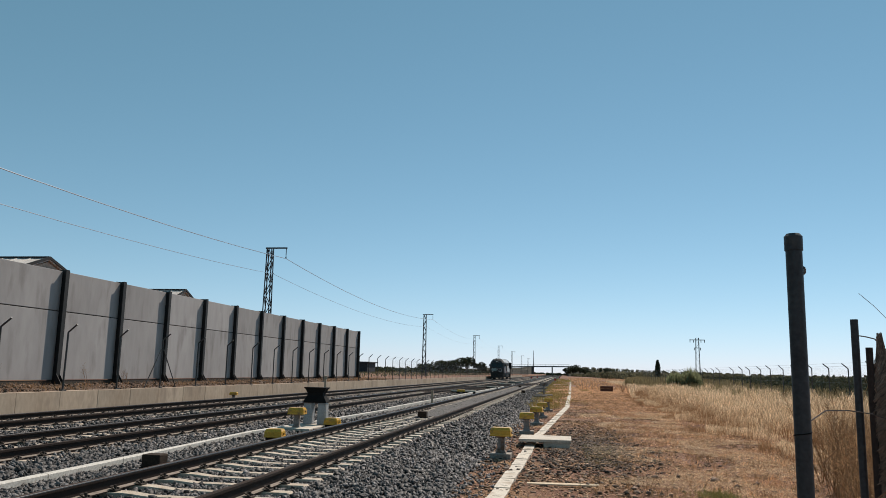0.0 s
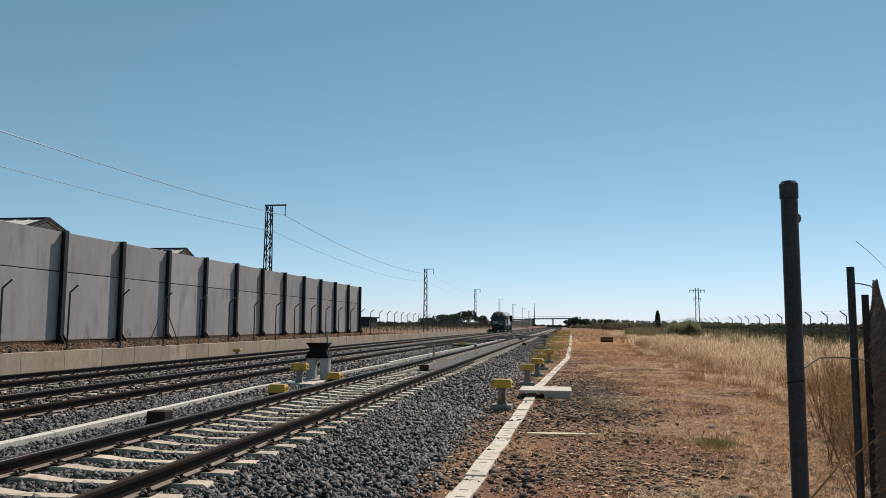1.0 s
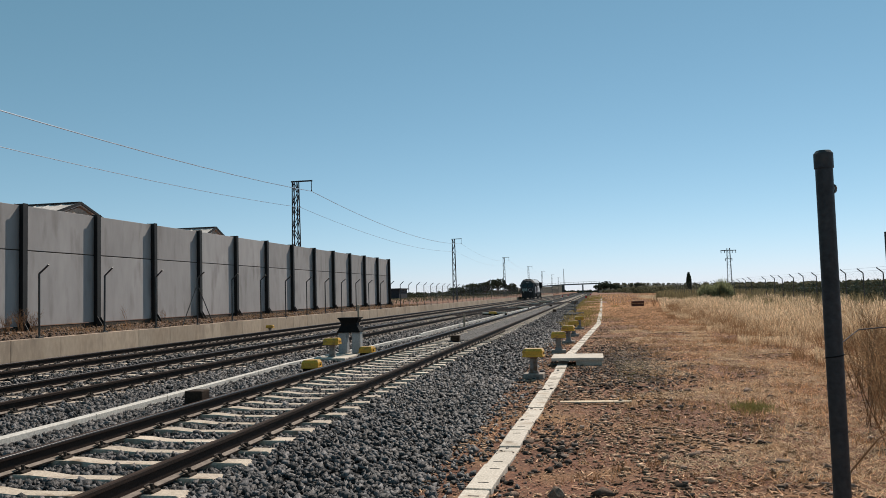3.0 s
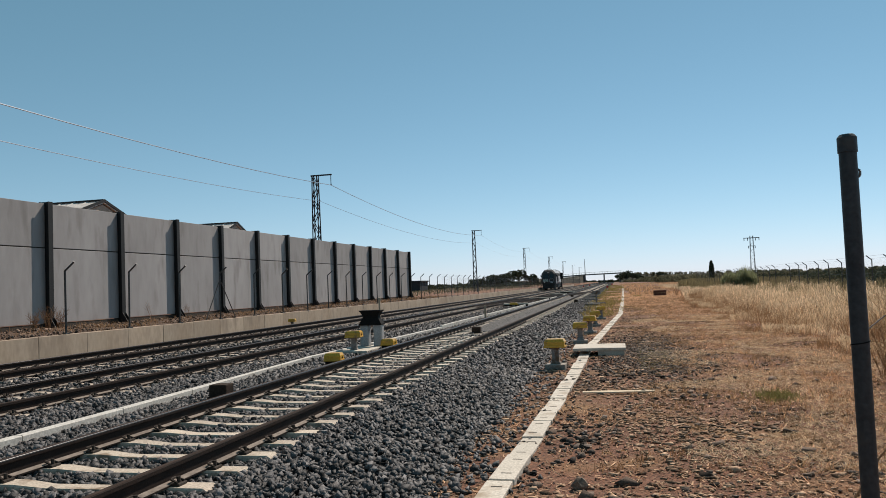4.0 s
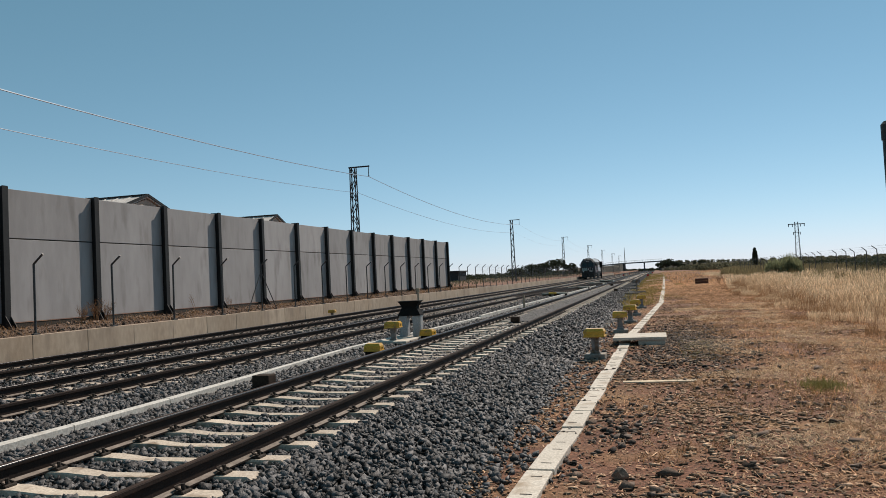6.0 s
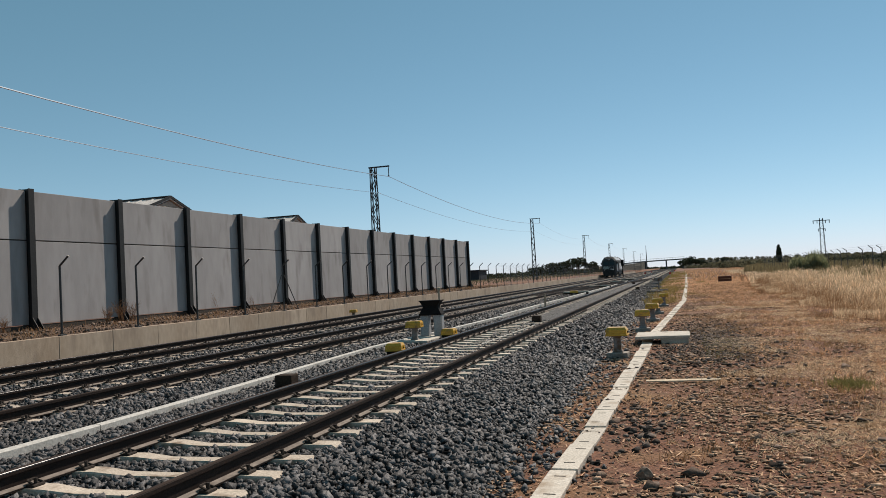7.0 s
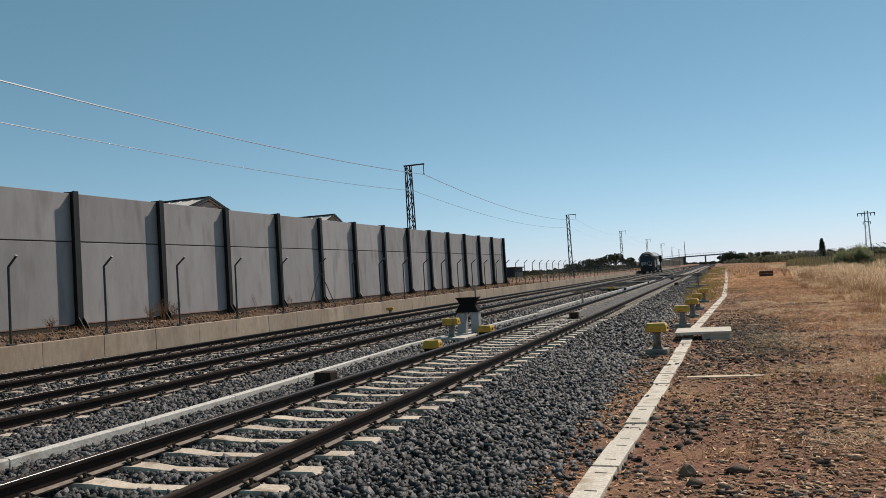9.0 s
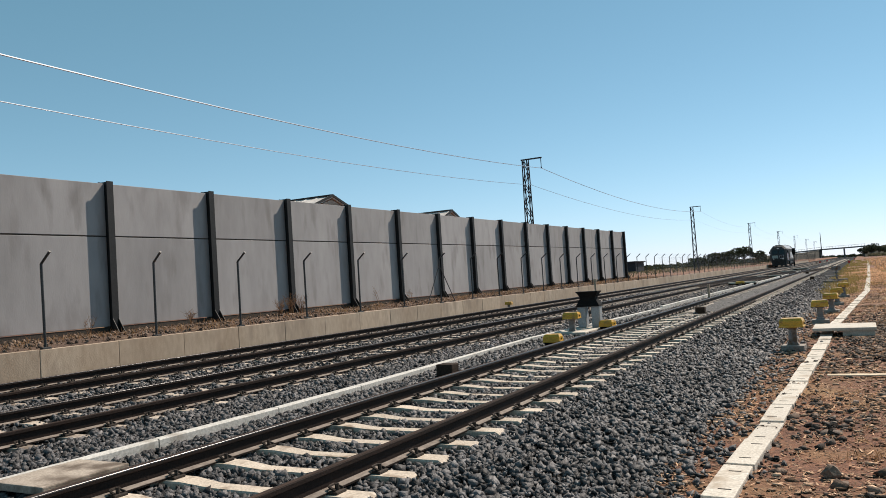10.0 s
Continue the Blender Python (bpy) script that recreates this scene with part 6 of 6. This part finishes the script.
part("lower_nose", Shape().loft([[(-1.17, 0.05 - 0.05 * (z - 1.22) / 1.08 - 0.006, z), (1.17, 0.05 - 0.05 * (z - 1.22) / 1.08 - 0.006, z), (1.17, 0.3, z), (-1.17, 0.3, z)] for z in (1.2, 1.55)]), M_LOCO_BLACK, loco, "black lower nose band")
for cx, w, h in ((-0.95, 0.36, 0.8), (-0.62, 0.4, 0.78), (-0.25, 0.34, 0.82)):
    front_scrawl("painted_letter", cx, 1.94, w, h * 0.85, M_SPRAY_GREEN, 1)
    front_scrawl("letter_stroke", cx, 1.82, 0.06, 0.4, M_SPRAY_DARK, 2)
for cx, cz, w, h in ((0.35, 1.95, 0.42, 0.6), (0.75, 1.9, 0.5, 0.72), (0.55, 1.65, 0.5, 0.4)):
    front_scrawl("bubble_outline", cx, cz, w, h, M_SPRAY_WHITE, 1)
    front_scrawl("painted_bubble", cx, cz, w - 0.07, h - 0.07, M_SPRAY_DARK, 2)
part("number_bar", Shape().box((0.55, 0.01, 1.62), (0.5, 0.03, 0.07)), M_SPRAY_WHITE, loco, "plain pale bar")
hatch = part("roof_hatch", Shape().span((-0.6, 1.6, 4.08), (0.6, 3.4, 4.2), 0.03), M_LOCO_BLACK, loco)
part("horn", Shape().tube((-0.2, 1.25, 4.12), (-0.2, 0.95, 4.16), 0.05, 0.09, n=10), M_LOCO_BLACK, loco)
part("fan_housing", Shape().tube((0, 16.6, 4.06), (0, 16.6, 4.22), 0.75, n=20), M_LOCO_BLACK, loco)
part("roof_vent", Shape().add([(0.95, 15.9, 4.03), (0.95, 17.3, 4.03), (1.33, 17.3, 3.57), (1.33, 15.9, 3.57), (1.00, 15.9, 4.07), (1.00, 17.3, 4.07), (1.38, 17.3, 3.61), (1.38, 15.9, 3.61)],
     [(0, 1, 2, 3), (4, 7, 6, 5), (0, 4, 5, 1), (1, 5, 6, 2), (2, 6, 7, 3), (3, 7, 4, 0)]), M_LOCO_BLACK, loco)
for y in (4.3, 7.6, 8.6, 12.0, 15.6):
    part("lifting_eye", Shape().chain([(0.86 + 0.09 * math.cos(a), y, 4.16 + 0.09 * math.sin(a)) for a in np.linspace(0, 6.28, 9)], 0.02, 5), M_GALV, loco)
